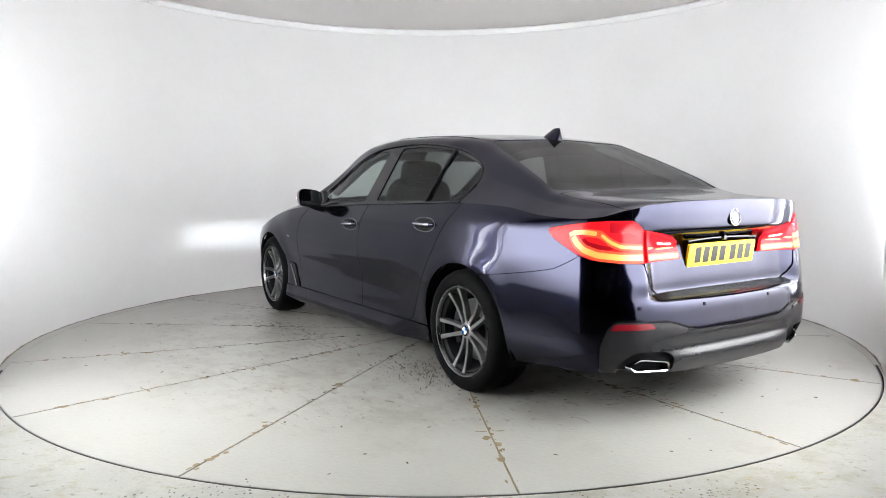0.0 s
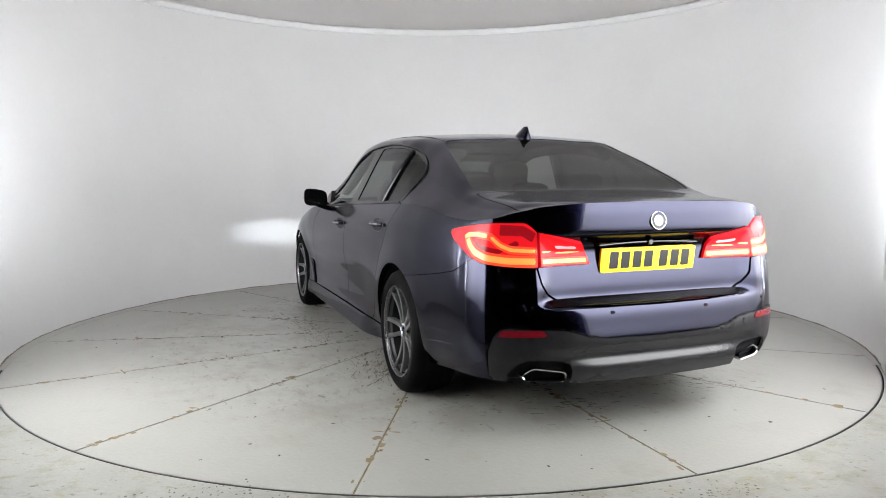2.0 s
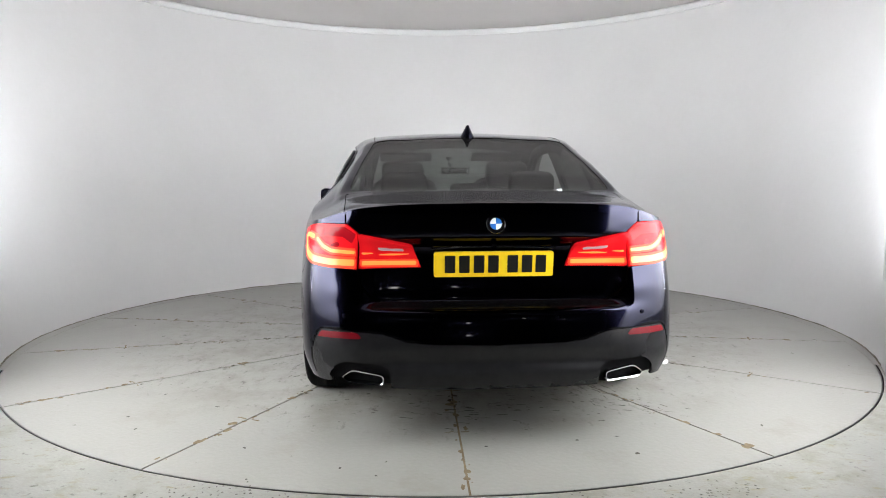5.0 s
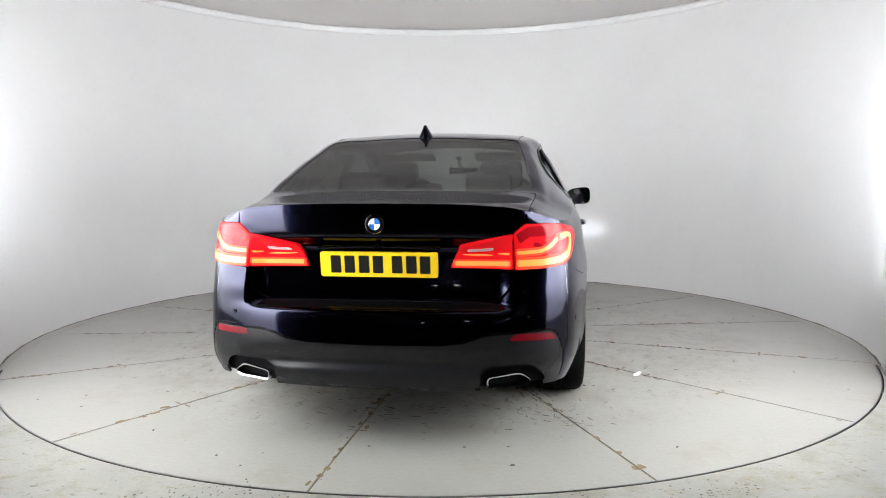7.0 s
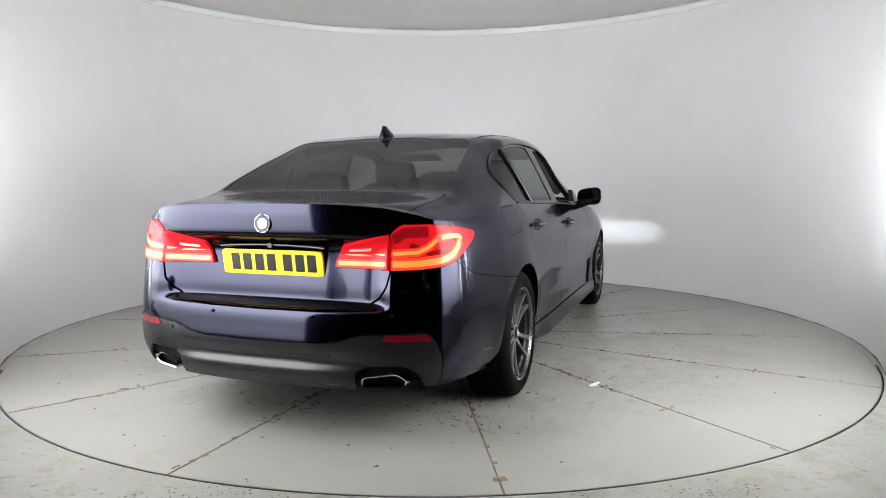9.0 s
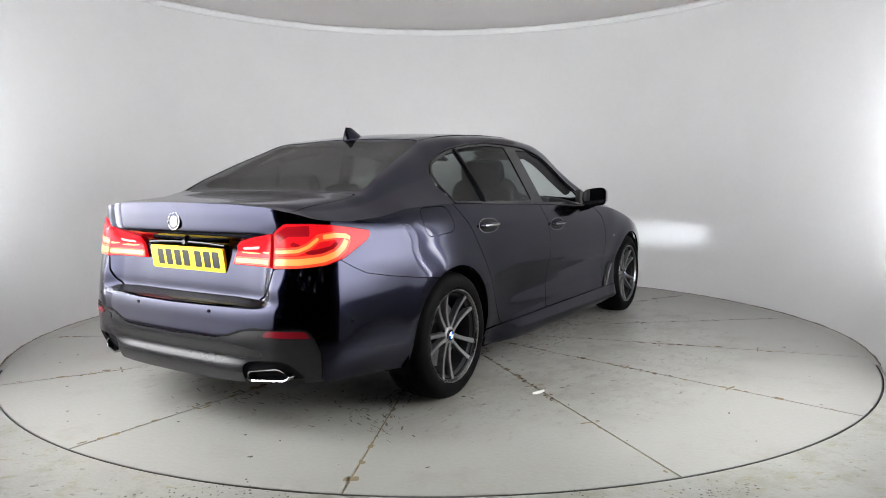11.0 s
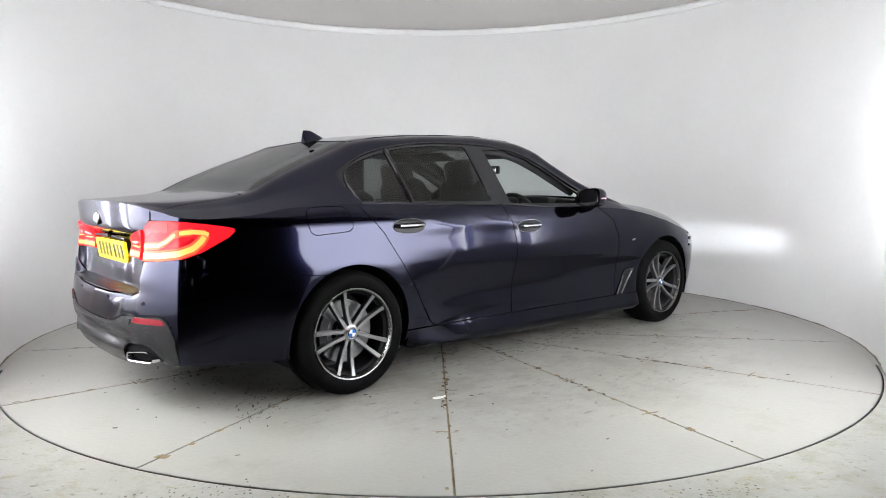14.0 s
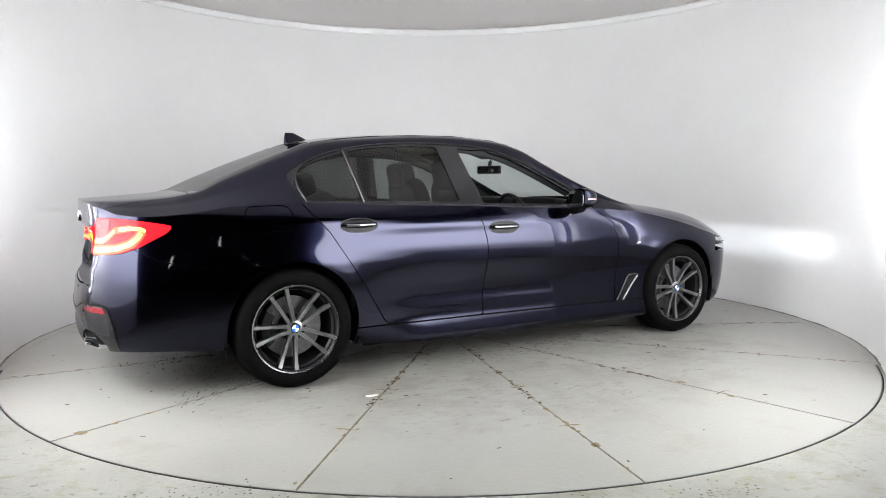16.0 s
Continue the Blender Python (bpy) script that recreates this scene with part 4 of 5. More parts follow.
panel("boot_top", W, lambda x, y, z, w: lid_top(x, y) + .002, PAINT, car, both=True)
panel("bonnet", W, lambda x, y, z, w: 1.045 - x, PAINT, car, both=True)
panel("window_trim", W, lambda x, y, z, w: np.maximum.reduce([dlo(x, z, w) + .001, -inside(QUARTER_GLASS, x, z), -inside(REAR_PANE, x, z), -inside(FRONT_PANE, x, z)]), DARK_CHROME, car, "gloss black window surround", lift=-.004)
panel("quarter_window", W, lambda x, y, z, w: np.maximum(inside(QUARTER_GLASS, x, z), on_side(w)), TINT, car, "dark tinted quarter glass", lift=-.008, lip=0)
panel("rear_door_window", W, lambda x, y, z, w: np.maximum(inside(REAR_PANE, x, z), on_side(w)), TINT, car, "dark tinted door glass", lift=-.008, lip=0)
panel("front_door_window", W, lambda x, y, z, w: np.maximum(inside(FRONT_PANE, x, z), on_side(w)), CLEAR, car, "lightly tinted door glass", lift=-.008, lip=0, sides=(1,))
panel("rear_window", W, lambda x, y, z, w: back(x, y, w), REAR_TINT, car, "dark tinted rear window", lift=-.003, lip=0, both=True)
panel("windscreen", W, lambda x, y, z, w: screen(x, y, w), CLEAR, car, "lightly tinted windscreen", lift=-.003, lip=0, both=True)
panel("headlining", W, lambda x, y, z, w: np.maximum.reduce([x - 1.0, -1.95 - x, -dlo(x, z, w) + .0, -screen(x, y, w), -back(x, y, w)]), LINING, car, "dark headlining and pillar covers", lift=-.022, lip=0, both=True)


def on_crown(x, z, out=0.0):
    """The half width of the upper side surface at x and z."""
    k = CROWN_W < .5
    P = CROWN[0][k]
    d = (P[:, 0] - x) ** 2 + (P[:, 2] - z) ** 2
    i = np.argsort(d)[:4]
    w = 1 / (d[i] + 1e-6)
    return float((P[i, 1] * w).sum() / w.sum()) + out


def smooth_line(points, n=60):
    """Even steps along a soft curve through the points."""
    P = np.asarray(points, float)
    run = np.concatenate([[0], np.cumsum(np.hypot(*np.diff(P, axis=0).T))])
    q = np.linspace(0, run[-1], n)
    out = np.stack([np.interp(q, run, P[:, 0]), np.interp(q, run, P[:, 1])], 1)
    for _ in range(12):
        out[1:-1] = .5 * out[1:-1] + .25 * (out[:-2] + out[2:])
    return [tuple(float(c) for c in p) for p in out]


def on_top(x, y):
    """The height of the upper surface at x and y."""
    k = CROWN_W > .3
    P = CROWN[0][k]
    d = (P[:, 0] - x) ** 2 + (P[:, 1] - y) ** 2
    i = np.argsort(d)[:4]
    w = 1 / (d[i] + 1e-6)
    return float((P[i, 2] * w).sum() / w.sum())


for side in (1, -1):
    part("roof_ditch_strip", tube([(a, side * b, on_top(a, b) - .0015) for a, b in ((-1.27, .548), (-1.1, .556), (-.9, .562), (-.6, .566), (-.3, .568), (0, .570), (.14, .572))], .0055, 6), SHADE_TRIM, car, "black strip in the roof gutter")

FRAME_LINE = smooth_line(lift([(-1.395, 1.040), (-1.440, 1.11), (-1.466, 1.165), (-1.455, 1.195), (-1.42, 1.225), (-1.333, 1.272), (-1.194, 1.322), (-.979, 1.360), (-.676, 1.382), (-.434, 1.379), (-.136, 1.366), (.09, 1.306), (.376, 1.184), (.577, 1.083)]))
for side in (1, -1):
    part("window_divider", tube([(a, side * on_crown(a, b, -.002), b) for a, b in lift([(-1.040, 1.022), (-1.058, 1.10), (-1.076, 1.18), (-1.092, 1.25), (-1.106, 1.325)])], .0125, 10), BLACK_GLOSS, car, "gloss black bar between the rear side windows")
    rail = [(a, b) for a, b in FRAME_LINE if a > -1.2]
    part("roof_rail_cover", tube([(a, side * (on_crown(a, b) - .055), b - .012) for a, b in rail], .036, 10), LINING, car, "dark padded cover along the roof rail")
    part("window_strip", tube([(a, side * on_crown(a, b, .001), b) for a, b in FRAME_LINE], .0045, 8), SATIN_LINE, car, "satin strip round the side windows")
    part("belt_strip", tube([(a, side * (float(flank(np.array([sx(a)]), SHOULDER(np.array([sx(a)])))[0][1]) + .001), float(SHOULDER(np.array([sx(a)]))[0]) + .004) for a in np.linspace(-1.40, .60, 25)], .006, 8), SATIN_LINE, car, "dark strip along the window line")

# ---- small parts of the body ----
# Raised black strip draws in the shadow gap above the lower insert.
strip("diffuser_edge", bar([(.30, .470), (.384, .480), (.43, .496), (.470, .509), (.52, .516), (.744, .528), (.775, .520), (.797, .503), (.811, .478), (.835, .42), (.842, .34), (.843, .29)], .010), SHADE_TRIM, [None, None], "black shadow gap over the lower insert", .0035)
strip("tow_cover", rounded([(.485, .470), (.492, .494), (.560, .500), (.545, .470)], .01), SATIN, [None, None], "small grey tow-eye cover", .0055)
strip("rear_reflector", REFLECTOR, RED_DARK, [None, None], "deep red reflector in the bumper", .006)
for side in (1, -1):
    to3 = lambda u, v, d: (d + .36 * (u - .661), side * u, v)
    outer = rounded(TAIL_PIPE, .022, 5)
    mid = np.mean(outer, axis=0)
    inner = [tuple(mid + (np.array(q) - mid) * np.array([.925, .79])) for q in outer]
    bm = bmesh.new()
    rows = []
    for prof, d in ((outer, -2.33), (outer, -2.455), ([tuple(mid + (np.array(q) - mid) * .985) for q in outer], -2.461), (inner, -2.458), (inner, -2.33)):
        rows.append([bm.verts.new(to3(u, v, d)) for u, v in prof])
    for p0, p1 in zip(rows, rows[1:]):
        for j in range(len(p0)):
            bm.faces.new((p0[j], p0[(j + 1) % len(p0)], p1[(j + 1) % len(p0)], p1[j]))
    bmesh.ops.recalc_face_normals(bm, faces=bm.faces)
    pipe = part("exhaust_tip", bm, CHROME, car, "chrome-framed trapezoid exhaust tip", smooth=30)
    # Black plug stands in for the shade deep in the pipe.
    part("pipe_inside", prism(inner, -2.35, -2.395, to3), UNDER, pipe, "black plug standing in for the dark of the pipe", smooth=None)
    hole = [(.43, .285), (.43, .38), (.49, .40), (.66, .40), (.70, .38), (.72, .305), (.70, .285)]
    part("exhaust_recess", prism(hole, -2.28, -2.365, to3), UNDER, car, "black recess behind the exhaust tip", smooth=None)
    # parking sensors
    for s0, z0 in ((.654, .580), (.256, .571), (.988, .544)):
        c = flank(np.array([s0]), np.array([z0]), .0003)[0]
        _, nn = plan(np.array([s0]))
        q = Vector((nn[0][0], nn[0][1] * side, 0)).to_track_quat("Z", "Y").to_matrix().to_4x4()
        sensor = part("parking_sensor", lathe([(.001, .0008), (.0080, .0006), (.0085, -.0012), (.0098, -.0012), (.0100, .0006), (.0106, .0004), (.0108, -.004)], 20), PAINT, car, "small round parking sensor")
        sensor.matrix_basis = Matrix.Translation((c[0], c[1] * side, c[2])) @ q

# number plate on the boot lid
plate_m = Matrix.Translation((-2.444, 0, .790)) @ Matrix.Rotation(radians(-90 - 8.5), 4, "Y") @ Matrix.Rotation(radians(-90), 4, "Z")
plate = part("number_plate", prism(rounded([(-.26, -.0555), (.26, -.0555), (.26, .0555), (-.26, .0555)], .012), -.012, .003, lambda u, v, d: (u, v, d)), PLATE_YELLOW, car, "yellow number plate with black print", smooth=None)
plate.matrix_basis = plate_m
for u in (-.190, -.128, -.064, -.002, .082, .145, .205):
    part("print_bar", prism(rounded([(u - .023, -.038), (u + .023, -.038), (u + .023, .040), (u - .023, .040)], .004, 2), .0032, .0038, lambda a, b, d: (a, b, d)), PLATE_BLACK, plate, smooth=None)
part("handle_strip", tube([(-2.447, y0, .868 - .012 * (abs(y0) / .3) ** 2) for y0 in np.linspace(-.27, .27, 13)], .0065, 8), BLACK_GLOSS, car, "gloss black lamp and camera strip over the plate")
part("rear_camera", lathe([(.001, .0), (.012, .0), (.014, -.02)], 16, "Y"), BLACK_GLOSS, car).matrix_basis = Matrix.Translation((-2.462, 0, .868)) @ Matrix.Rotation(radians(90), 4, "Z")

# round emblem
emblem_m = Matrix.Translation((-2.5045, 0, .968)) @ Matrix.Rotation(radians(-90 + 6), 4, "Y") @ Matrix.Rotation(radians(-90), 4, "Z")
emblem = part("round_emblem", lathe([(.001, .006), (.040, .005), (.041, .0), (.041, -.012)], 40), BLACK_GLOSS, car, "round black, blue and white emblem with chrome rings")
emblem.matrix_basis = emblem_m
for r0, r1 in ((.0385, .0415), (.0245, .0265)):
    part("emblem_ring", lathe([(r0, .0062), (r0 + .001, .0078), (r1 - .001, .0076), (r1, .005)], 40), CHROME, emblem)
for k in range(4):
    pts = [(0, 0)] + [(.0245 * math.cos(radians(90 * k + 15 * j)), .0245 * math.sin(radians(90 * k + 15 * j))) for j in range(7)]
    part("emblem_quarter", prism(pts, .003, .0068, lambda a, b, d: (a, b, d)), BADGE_WHITE if k % 2 else BADGE_BLUE, emblem, smooth=None)

# roof fin
bm = bmesh.new()
rows = []
for k in range(9):
    t = k / 8
    z = 1.390 + (1.480 - 1.390) * t
    x0, x1 = -1.272 + .012 * t ** 2, -1.045 - .160 * t ** 1.25
    wd = .042 * (1 - t) ** 1.1 + .007
    row = []
    for j in range(16):
        a = 2 * math.pi * j / 16
        row.append(bm.verts.new(((x0 + x1) / 2 + (x1 - x0) / 2 * math.cos(a), wd * math.sin(a) * (1.15 - .35 * math.cos(a)), z)))
    rows.append(row)
for p0, p1 in zip(rows, rows[1:]):
    for j in range(16):
        bm.faces.new((p0[j], p0[(j + 1) % 16], p1[(j + 1) % 16], p1[j]))
bm.faces.new(rows[-1])
part("roof_fin", bm, PAINT, car, "black shark-fin aerial", smooth=60)

for side in (1, -1):
    # door mirrors
    bm = bmesh.new()
    rows = []
    for k in range(10):
        t = k / 9
        x = .43 + .145 * t
        f = math.sqrt(max(0.02, 1 - max(0, (t - .15) / .85) ** 2.2))
        row = []
        for j in range(24):
            a = 2 * math.pi * j / 24
            c, s = math.cos(a), math.sin(a)
            u = math.copysign(abs(c) ** .55, c) * .092 * (.55 + .45 * f)
            v = math.copysign(abs(s) ** .6, s) * .066 * f
            row.append(bm.verts.new((x, side * (.972 + u - .02 * t), 1.031 + v + .012 * u / .092 * (v > 0))))
        rows.append(row)
    for p0, p1 in zip(rows, rows[1:]):
        for j in range(24):
            bm.faces.new((p0[j], p0[(j + 1) % 24], p1[(j + 1) % 24], p1[j]))
    bm.faces.new(rows[-1])
    bm.faces.new(rows[0][::-1])
    bmesh.ops.recalc_face_normals(bm, faces=bm.faces)
    mir = part("door_mirror", bm, PAINT, car, "black door mirror with a folded-back indicator strip", smooth=40)
    g = []
    for j in range(24):
        a = 2 * math.pi * j / 24
        c, s = math.cos(a), math.sin(a)
        g.append((side * (.972 + math.copysign(abs(c) ** .55, c) * .083), 1.031 + math.copysign(abs(s) ** .6, s) * .057))
    part("mirror_glass", prism(g, .432, .426, lambda u, v, d: (d - .06 * (abs(u) - .972) - .004, u, v)), MIRROR, mir, "mirror glass", smooth=None)
    part("indicator", tube([(.452, side * 1.060, 1.028), (.49, side * 1.056, 1.029), (.525, side * 1.044, 1.029), (.556, side * 1.016, 1.027)], .006, 8), LENS_GREY, mir, "pale indicator strip")
    part("mirror_foot", tube([(.52, side * .93, .985), (.54, side * .90, .97), (.56, side * .86, .96)], [.034, .03, .034], 12), BLACK_GLOSS, mir)
    part("mirror_triangle", prism([(.44, .985), (.60, .985), (.62, 1.035), (.545, 1.082)], side * .765, side * .80, lambda u, v, d: (u, d + side * (.985 - v) * .38 + side * .055, v)), BLACK_GLOSS, car, smooth=None)
    # door handles
    for xc, zc in ((-1.105, .900), (-.103, .857)):
        sc = sx(xc)
        cup = [(xc + .115 * math.copysign(abs(math.cos(a)) ** .8, math.cos(a)), zc + .040 * math.sin(a)) for a in np.linspace(0, 2 * math.pi, 33)[:-1]]
        # Flat black oval paints in the dark reflection of the handle recess.
        panel("handle_cup", F, lambda x, y, z, s: inside(cup, x, z), SHADE_TRIM, car, "flat oval painted black for the shaded door handle recess", lift=.0012, lip=.003, sides=(side,))
        # Thin metal ring added for the highlight along the recess rim.
        rim = [(a, side * (float(flank(np.array([sx(a)]), np.array([b]))[0][1]) + .001), b) for a, b in cup]
        part("cup_edge", tube(rim, .0022, 6, True), ALLOY, car, "thin bright ring for the highlight round the handle recess")
        pts, rad = [], []
        for k in range(11):
            t = k / 10
            xx = xc - .105 + .21 * t
            y0 = flank(np.array([sx(xx)]), np.array([zc]))[0][1]
            pts.append((xx, side * (y0 + .004 + .026 * math.sin(math.pi * t) ** .6), zc + .004))
            rad.append(.010 + .006 * math.sin(math.pi * t))
        grip = part("door_handle", tube(pts, rad, 12), PAINT, car, "door handle with a chrome strip", smooth=60)
        part("chrome_strip", tube([(a, b + side * rad[i] * .55, c) for i, (a, b, c) in enumerate(pts)][1:-1], [.0085] * 9, 10), CHROME, grip, "chrome strip", smooth=60)
    # vent and plain badge behind the front wheel
    vent = rounded([(1.078, .478), (.975, .470), (.868, .298), (.930, .290)], .012)
    panel("fender_vent", F, lambda x, y, z, s: inside(vent, x, z), BLACK_GLOSS, car, "gloss black fender vent", lift=.003, sides=(side,))
    edge = [(1.078, .478), (1.020, .478), (.975, .470), (.925, .385), (.868, .298)]
    part("vent_blade", tube([(a, side * (float(flank(np.array([sx(a)]), np.array([b]))[0][1]) + .005), b) for a, b in edge], .005, 8), DARK_CHROME, car, "satin vent edge")
    part("vent_blade", tube([(a, side * (float(flank(np.array([sx(a)]), np.array([b]))[0][1]) + .006), b) for a, b in [(1.06, .462), (1.0, .395), (.925, .30)]], .006, 8), ALLOY, car, "satin vent edge")
    badge = [(1.020, .697), (1.062, .697), (1.072, .712), (1.030, .712)]
    panel("fender_badge", F, lambda x, y, z, s: inside(badge, x, z), CHROME, car, "small plain silver badge", lift=.002, sides=(side,))
    # headlight: lamp unit behind a clear lens
    lens = [(sx(1.955), .605), (sx(1.965), .76), (s_at(2.2, .70), .735), (S_END - .40, .70), (S_END - .40, .61)]
    hl = panel("headlight", F, lambda x, y, z, s: inside(lens, s, z), HEAD_LENS, car, "clear headlight lens, lamp lit", lip=.01, sides=(side,))[0]
    hl.visible_shadow = False
    hood = box(1.985, side * .70, .656, .012, .18, .05)
    for zz, x1 in ((.6635, 2.112), (.641, 2.062)):
        box((1.98 + x1) / 2, side * .70, zz, x1 - 1.98, .18, .003, bm=hood)
    for q in (-1, 1):
        box(2.04, side * .70 + q * .088, .652, .12, .003, .022, bm=hood)
    part("lamp_hood", hood, ALLOY_DARK, hl, "dark projector housing", smooth=None)
    part("beam_unit", box(1.994, side * .70, .655, .004, .06, .011), HEAD_BEAM, hl, "lit white projector", smooth=None)

# ---- cabin ----
def cushion(cx, cy, cz, a, b, c, tilt=0.0, p=.45):
    """A padded block with rounded faces."""
    bm = bmesh.new()
    r = bmesh.ops.create_uvsphere(bm, u_segments=28, v_segments=16, radius=1)
    for v in bm.verts:
        q = [math.copysign(abs(k) ** p, k) for k in v.co]
        v.co = (q[0] * a / 2, q[1] * b / 2, q[2] * c / 2)
    bmesh.ops.transform(bm, matrix=Matrix.Translation((cx, cy, cz)) @ Matrix.Rotation(radians(tilt), 4, "Y"), verts=bm.verts)
    return bm


for side in (1, -1):
    seat = part("front_seat", cushion(.22, side * .37, .52, .52, .50, .20, -6), LEATHER, car, "black leather front seat", smooth=60)
    part("seat_back", cushion(-.11, side * .37, .85, .17, .52, .68, -16), LEATHER, seat, smooth=60)
    part("headrest", cushion(-.225, side * .385, 1.195, .13, .31, .21, -12), LEATHER, seat, smooth=60)
    for q in (-.06, .06):
        part("headrest_rod", tube([(-.19, side * .385 + q, 1.08), (-.215, side * .385 + q, 1.15)], .007, 8), CHROME, seat)
    bench = part("rear_seat", cushion(-.80, side * .36, .52, .52, .62, .2, -6), LEATHER, car, "black leather rear seat", smooth=60)
    part("seat_back", cushion(-1.12, side * .36, .82, .18, .62, .58, -22), LEATHER, bench, smooth=60)
    part("headrest", cushion(-1.27, side * .38, 1.13, .11, .27, .15, -14), LEATHER, bench, smooth=60)
part("middle_headrest", cushion(-1.30, 0, 1.09, .10, .22, .09, -14), LEATHER, car, "low black middle headrest", smooth=60)
part("parcel_shelf", box(-1.62, 0, 1.0, .66, 1.30, .03, .01), CABIN, car, "black parcel shelf")
part("dashboard", cushion(.78, 0, .86, .50, 1.42, .30, 8, .35), CABIN, car, "black dashboard", smooth=60)
part("instrument_hood", cushion(.60, -.37, .985, .22, .36, .09, 5), CABIN, car, smooth=60)
wheel_pts = [Vector((.36, -.37, .885)) + Matrix.Rotation(radians(-24), 3, "Y") @ Vector((0, .182 * math.cos(2 * math.pi * k / 36), .182 * math.sin(2 * math.pi * k / 36))) for k in range(36)]
steer = part("steering_wheel", tube(wheel_pts, .016, 10, True), LEATHER, car, "black leather steering wheel", smooth=60)
part("steering_hub", cushion(.37, -.37, .885, .06, .17, .14, -24, .7), CABIN, steer, smooth=60)
for a in (90, 210, 330):
    q = Matrix.Rotation(radians(-24), 3, "Y") @ Vector((0, .17 * math.sin(radians(a)), .17 * math.cos(radians(a + 180)))) if a != 90 else Matrix.Rotation(radians(-24), 3, "Y") @ Vector((0, 0, -.17))
    part("steering_spoke", tube([(.37, -.37, .89), Vector((.34, -.37, .90)) + q], .014, 8), CABIN, steer)
mirror = part("rear_view_mirror", box(.33, -.045, 1.240, .03, .24, .062, .014, 3, m=Matrix.Rotation(radians(12), 4, "Z")), CABIN, car, "black rear-view mirror")
part("mirror_stem", tube([(.34, -.03, 1.25), (.37, 0, 1.30), (.38, 0, 1.345)], [.014, .016, .03], 10), CABIN, mirror)
part("mirror_glass", box(.313, -.042, 1.240, .003, .22, .048, .001, m=Matrix.Rotation(radians(12), 4, "Z")), MIRROR, mirror)
for side in (1, -1):
    part("sun_visor", box(.12, side * .36, 1.345, .15, .40, .018, .006, m=Matrix.Rotation(radians(18), 4, "Y")), LINING, car, "dark sun visor")
    part("door_card", box(-.28, side * .825, .70, 1.7, .03, .58, .012), CABIN, car, "black door lining")


# wheels
def wheel(x, side):
    """A wheel with its outer face on +y; turned round for the other side."""
    m = pose(x, .79 * side, WHEEL_R, 0, 0, 0 if side > 0 else 180)
    rim = part("wheel", lathe([(.150, -.10), (.215, -.10), (.222, .00), (.222, .09), (.236, .105), (.248, .112), (.250, .120), (.246, .124), (.238, .118), (.231, .100), (.216, .085), (.210, .00), (.208, -.09), (.150, -.10)], 64, "Y"), ALLOY_DARK, car, "dark grey alloy wheel with five double spokes")
    rim.matrix_basis = m
    part("tyre", lathe([(.215, -.095), (.260, -.118), (.305, -.119), (.325, -.108), (.3345, -.085), (.3385, -.05), (.3390, -.03), (.333, -.028), (.333, -.02), (.3390, -.018), (.3395, .012), (.333, .014), (.333, .022), (.3390, .024), (.3380, .055), (.3345, .088), (.325, .112), (.305, .127), (.285, .131), (.262, .128), (.255, .124), (.248, .113), (.225, .10)], 96, "Y"), RUBBER, rim, "black low-profile tyre")
    part("rim_lip", lathe([(.236, .108), (.2485, .116), (.2510, .121), (.2485, .1255), (.241, .1235), (.235, .112)], 72, "Y", closed=True), LIP, rim)
    part("brake_disc", lathe([(.06, .020), (.172, .020), (.172, -.005), (.06, -.005)], 48, "Y", closed=True), STEEL, rim)
    part("disc_bell", lathe([(.001, .055), (.075, .052), (.082, .02)], 32, "Y"), ALLOY_DARK, rim)
    cal = bmesh.new()
    crow = []
    for k in range(7):
        a = radians(-35 + 70 * k / 6)
        crow.append([cal.verts.new((r * math.cos(a), y, r * math.sin(a))) for r, y in ((.120, -.025), (.182, -.025), (.186, .035), (.176, .050), (.128, .050), (.120, .040))])
    for p0, p1 in zip(crow, crow[1:]):
        for j in range(6):
            cal.faces.new((p0[j], p0[(j + 1) % 6], p1[(j + 1) % 6], p1[j]))
    cal.faces.new(crow[0])
    cal.faces.new(crow[-1][::-1])
    bmesh.ops.recalc_face_normals(cal, faces=cal.faces)
    part("brake_caliper", cal, ALLOY_DARK, rim, "dark brake caliper")
    for i in range(5):
        for q in (-1, 1):
            a0 = radians(72 * i + 66)
            bm = bmesh.new()
            rows = []
            for k in range(7):
                t = k / 6
                r = .044 + (.240 - .044) * t
                off = q * (.0165 + .034 * t ** 1.15) / r
                w = .0125 - .0025 * math.sin(math.pi * t * .8) + .0025 * t ** 2
                a = a0 + off
                y = .088 + .022 * t - .010 * math.sin(math.pi * t)
                c = Vector((r * math.cos(a), y, r * math.sin(a)))
                u = Vector((-math.sin(a), 0, math.cos(a)))
                rows.append([bm.verts.new(c + u * w * .78), bm.verts.new(c + u * w + Vector((0, -.006, 0))), bm.verts.new(c + u * w * .8 + Vector((0, -.036, 0))), bm.verts.new(c - u * w * .8 + Vector((0, -.036, 0))), bm.verts.new(c - u * w + Vector((0, -.006, 0))), bm.verts.new(c - u * w * .78)])
            for p0, p1 in zip(rows, rows[1:]):
                for j in range(6):
                    bm.faces.new((p0[j], p0[(j + 1) % 6], p1[(j + 1) % 6], p1[j]))
            bm.faces.new(rows[0])
            bm.faces.new(rows[-1][::-1])
            bmesh.ops.recalc_face_normals(bm, faces=bm.faces)
            part("spoke", bm, ALLOY, rim, smooth=30)
    part("hub", lathe([(.001, .092), (.036, .092), (.044, .088), (.050, .070), (.050, .03)], 32, "Y"), ALLOY, rim)
    for i in range(5):
        a = radians(72 * i + 66 + 36)
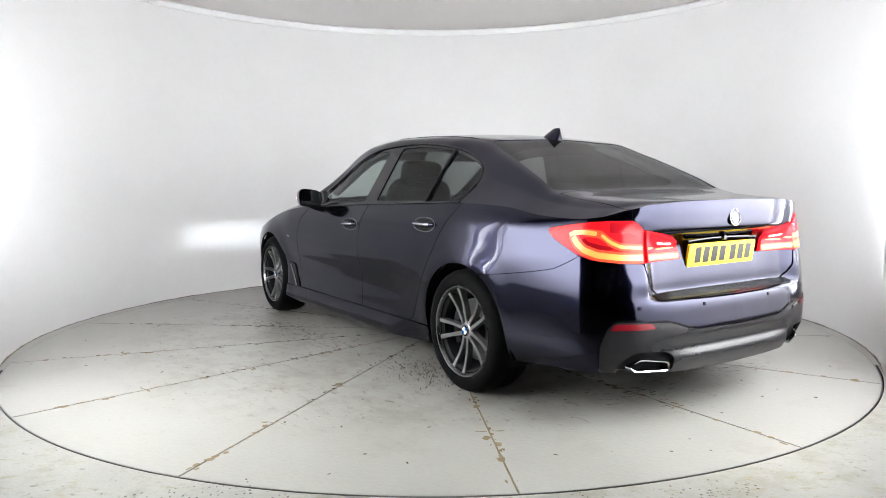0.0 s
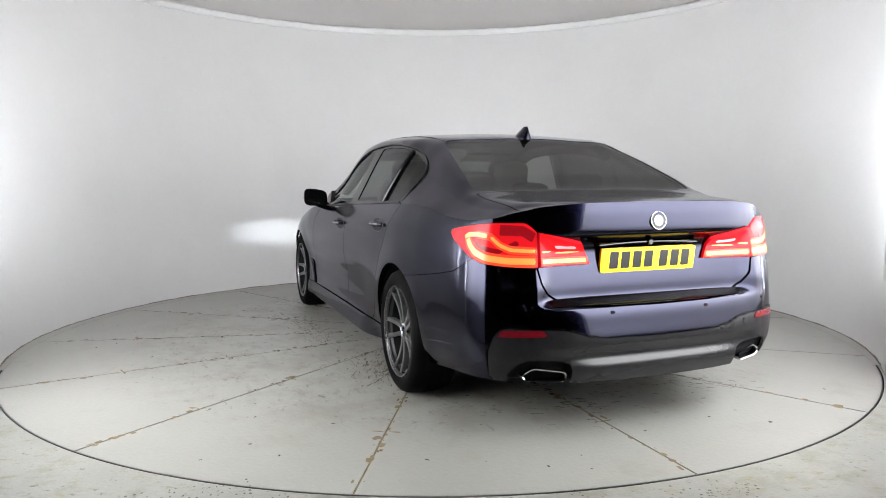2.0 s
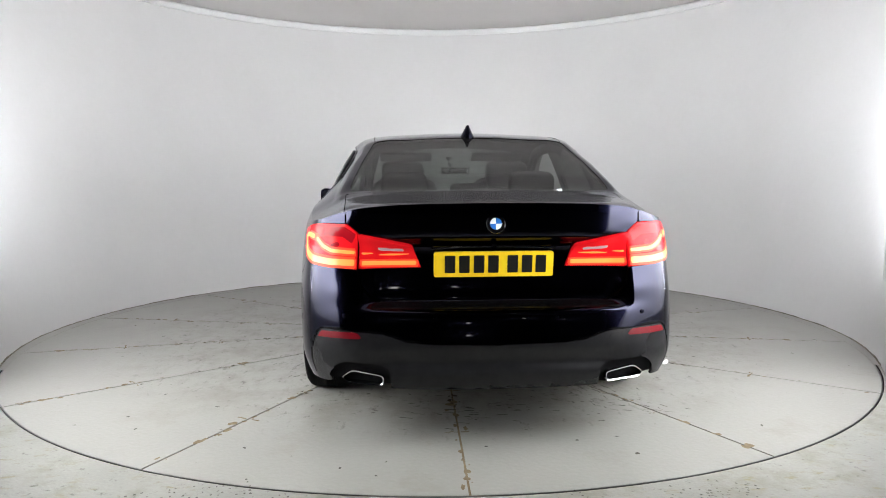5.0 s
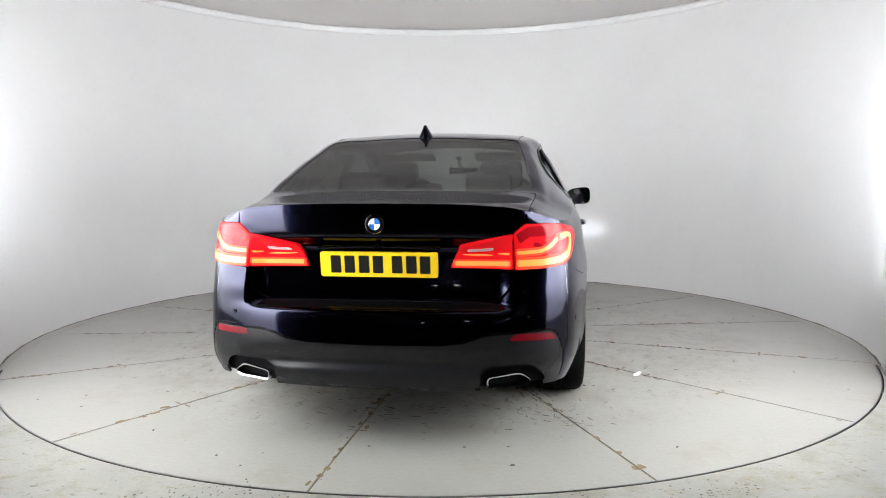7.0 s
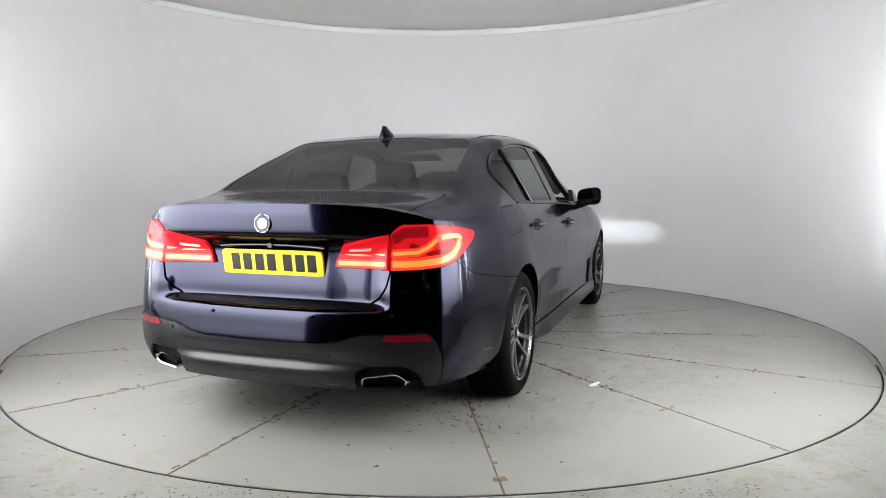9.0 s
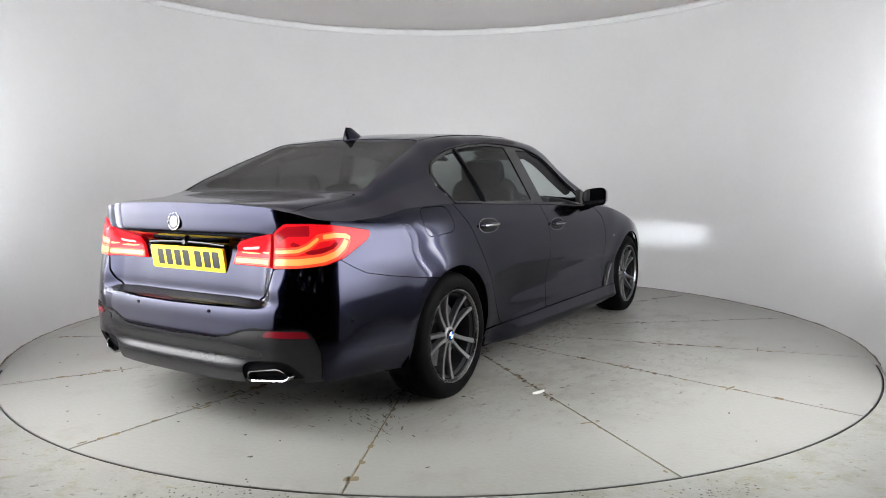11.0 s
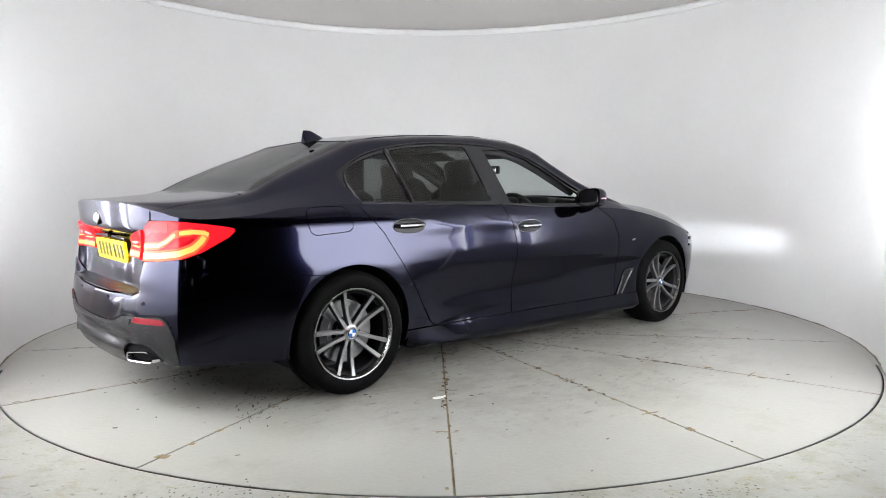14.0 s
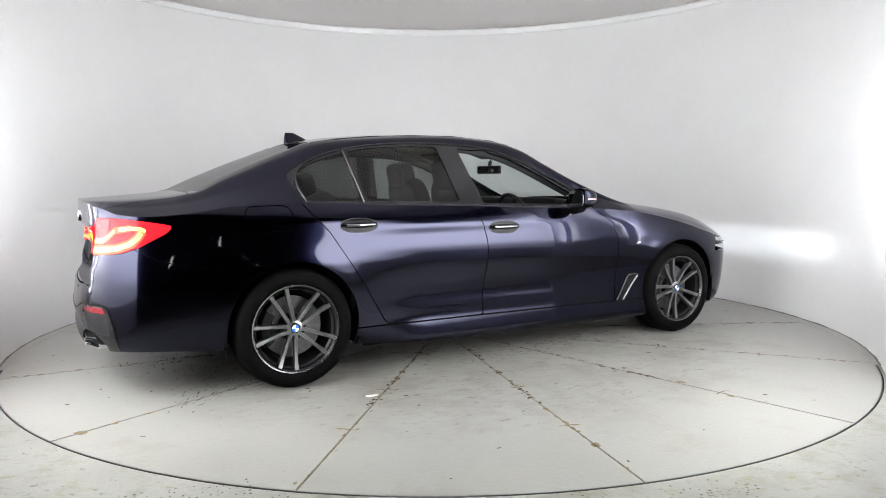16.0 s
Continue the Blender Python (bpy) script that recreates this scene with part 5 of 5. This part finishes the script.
        part("wheel_bolt", lathe([(.001, .085), (.008, .085), (.009, .075)], 12, "Y"), ALLOY_DARK, rim).location = (.052 * math.cos(a) * 1.0, .002, .052 * math.sin(a))
    part("hub_cap", lathe([(.001, .098), (.024, .0975), (.031, .095), (.033, .090)], 32, "Y"), BLACK_GLOSS, rim)
    for k in range(4):
        me = bmesh.new()
        pts = [(0, 0)] + [(.021 * math.cos(radians(90 * k + 15 * j)), .021 * math.sin(radians(90 * k + 15 * j))) for j in range(7)]
        vs = [me.verts.new((u, .0992, v)) for u, v in pts]
        me.faces.new(vs[::-1])
        part("roundel_quarter", me, BADGE_WHITE if k % 2 == 0 else BADGE_BLUE, rim, smooth=None)
    part("roundel_ring", lathe([(.0285, .0968), (.0315, .0966), (.0315, .0955), (.0285, .0960)], 32, "Y", closed=True), CHROME, rim)
    return rim


for wx in (-AXLE, AXLE):
    for side in (1, -1):
        wheel(wx, side)
        # liner of the wheel opening
        bm = bmesh.new()
        rows = []
        for k in range(25):
            a = radians(-20 + 220 * k / 24)
            rows.append([bm.verts.new((wx + .392 * math.cos(a), side * yy, .338 + .392 * math.sin(a))) for yy in (.50, .70, .885)])
        for p0, p1 in zip(rows, rows[1:]):
            for j in range(2):
                bm.faces.new((p0[j], p0[j + 1], p1[j + 1], p1[j]))
        inner = [r[0] for r in rows]
        bm.faces.new(inner)
        part("wheel_liner", bm, UNDER, car, "black plastic wheel liner")
part("floor_pan", box(0, 0, .22, 2.1, 1.66, .10, .02, bm=box(-1.50, 0, .33, 1.50, 1.20, .10, .02, bm=box(1.45, 0, .22, 1.4, 1.26, .10, .02))), UNDER, car, "black underbody")


# ======== motion ========
def heading(t):
    q = t - 8.0
    return 75.358 - 5.897 * q + 0.0061 * q * q


def motions():
    rows_table, rows_car, rows_scrap = [], [], []
    for k in range(17):
        a = heading(k)
        r = radians(a)
        cx, cy = 0.0290, -0.1027
        rows_table.append((float(k), pose(0, 0, 0, 0, 0, a)))
        rows_car.append((float(k), pose(cx * math.cos(r) - cy * math.sin(r), cx * math.sin(r) + cy * math.cos(r), 0.003, 0, 0, a)))
        px, py = -1.160, -1.362
        rows_scrap.append((float(k), pose(px * math.cos(r) - py * math.sin(r), px * math.sin(r) + py * math.cos(r), 0.0, 0, 0, a - 40)))
    walk(scrap, rows_scrap)
    walk(table, rows_table)
    walk(car, rows_car)


motions()
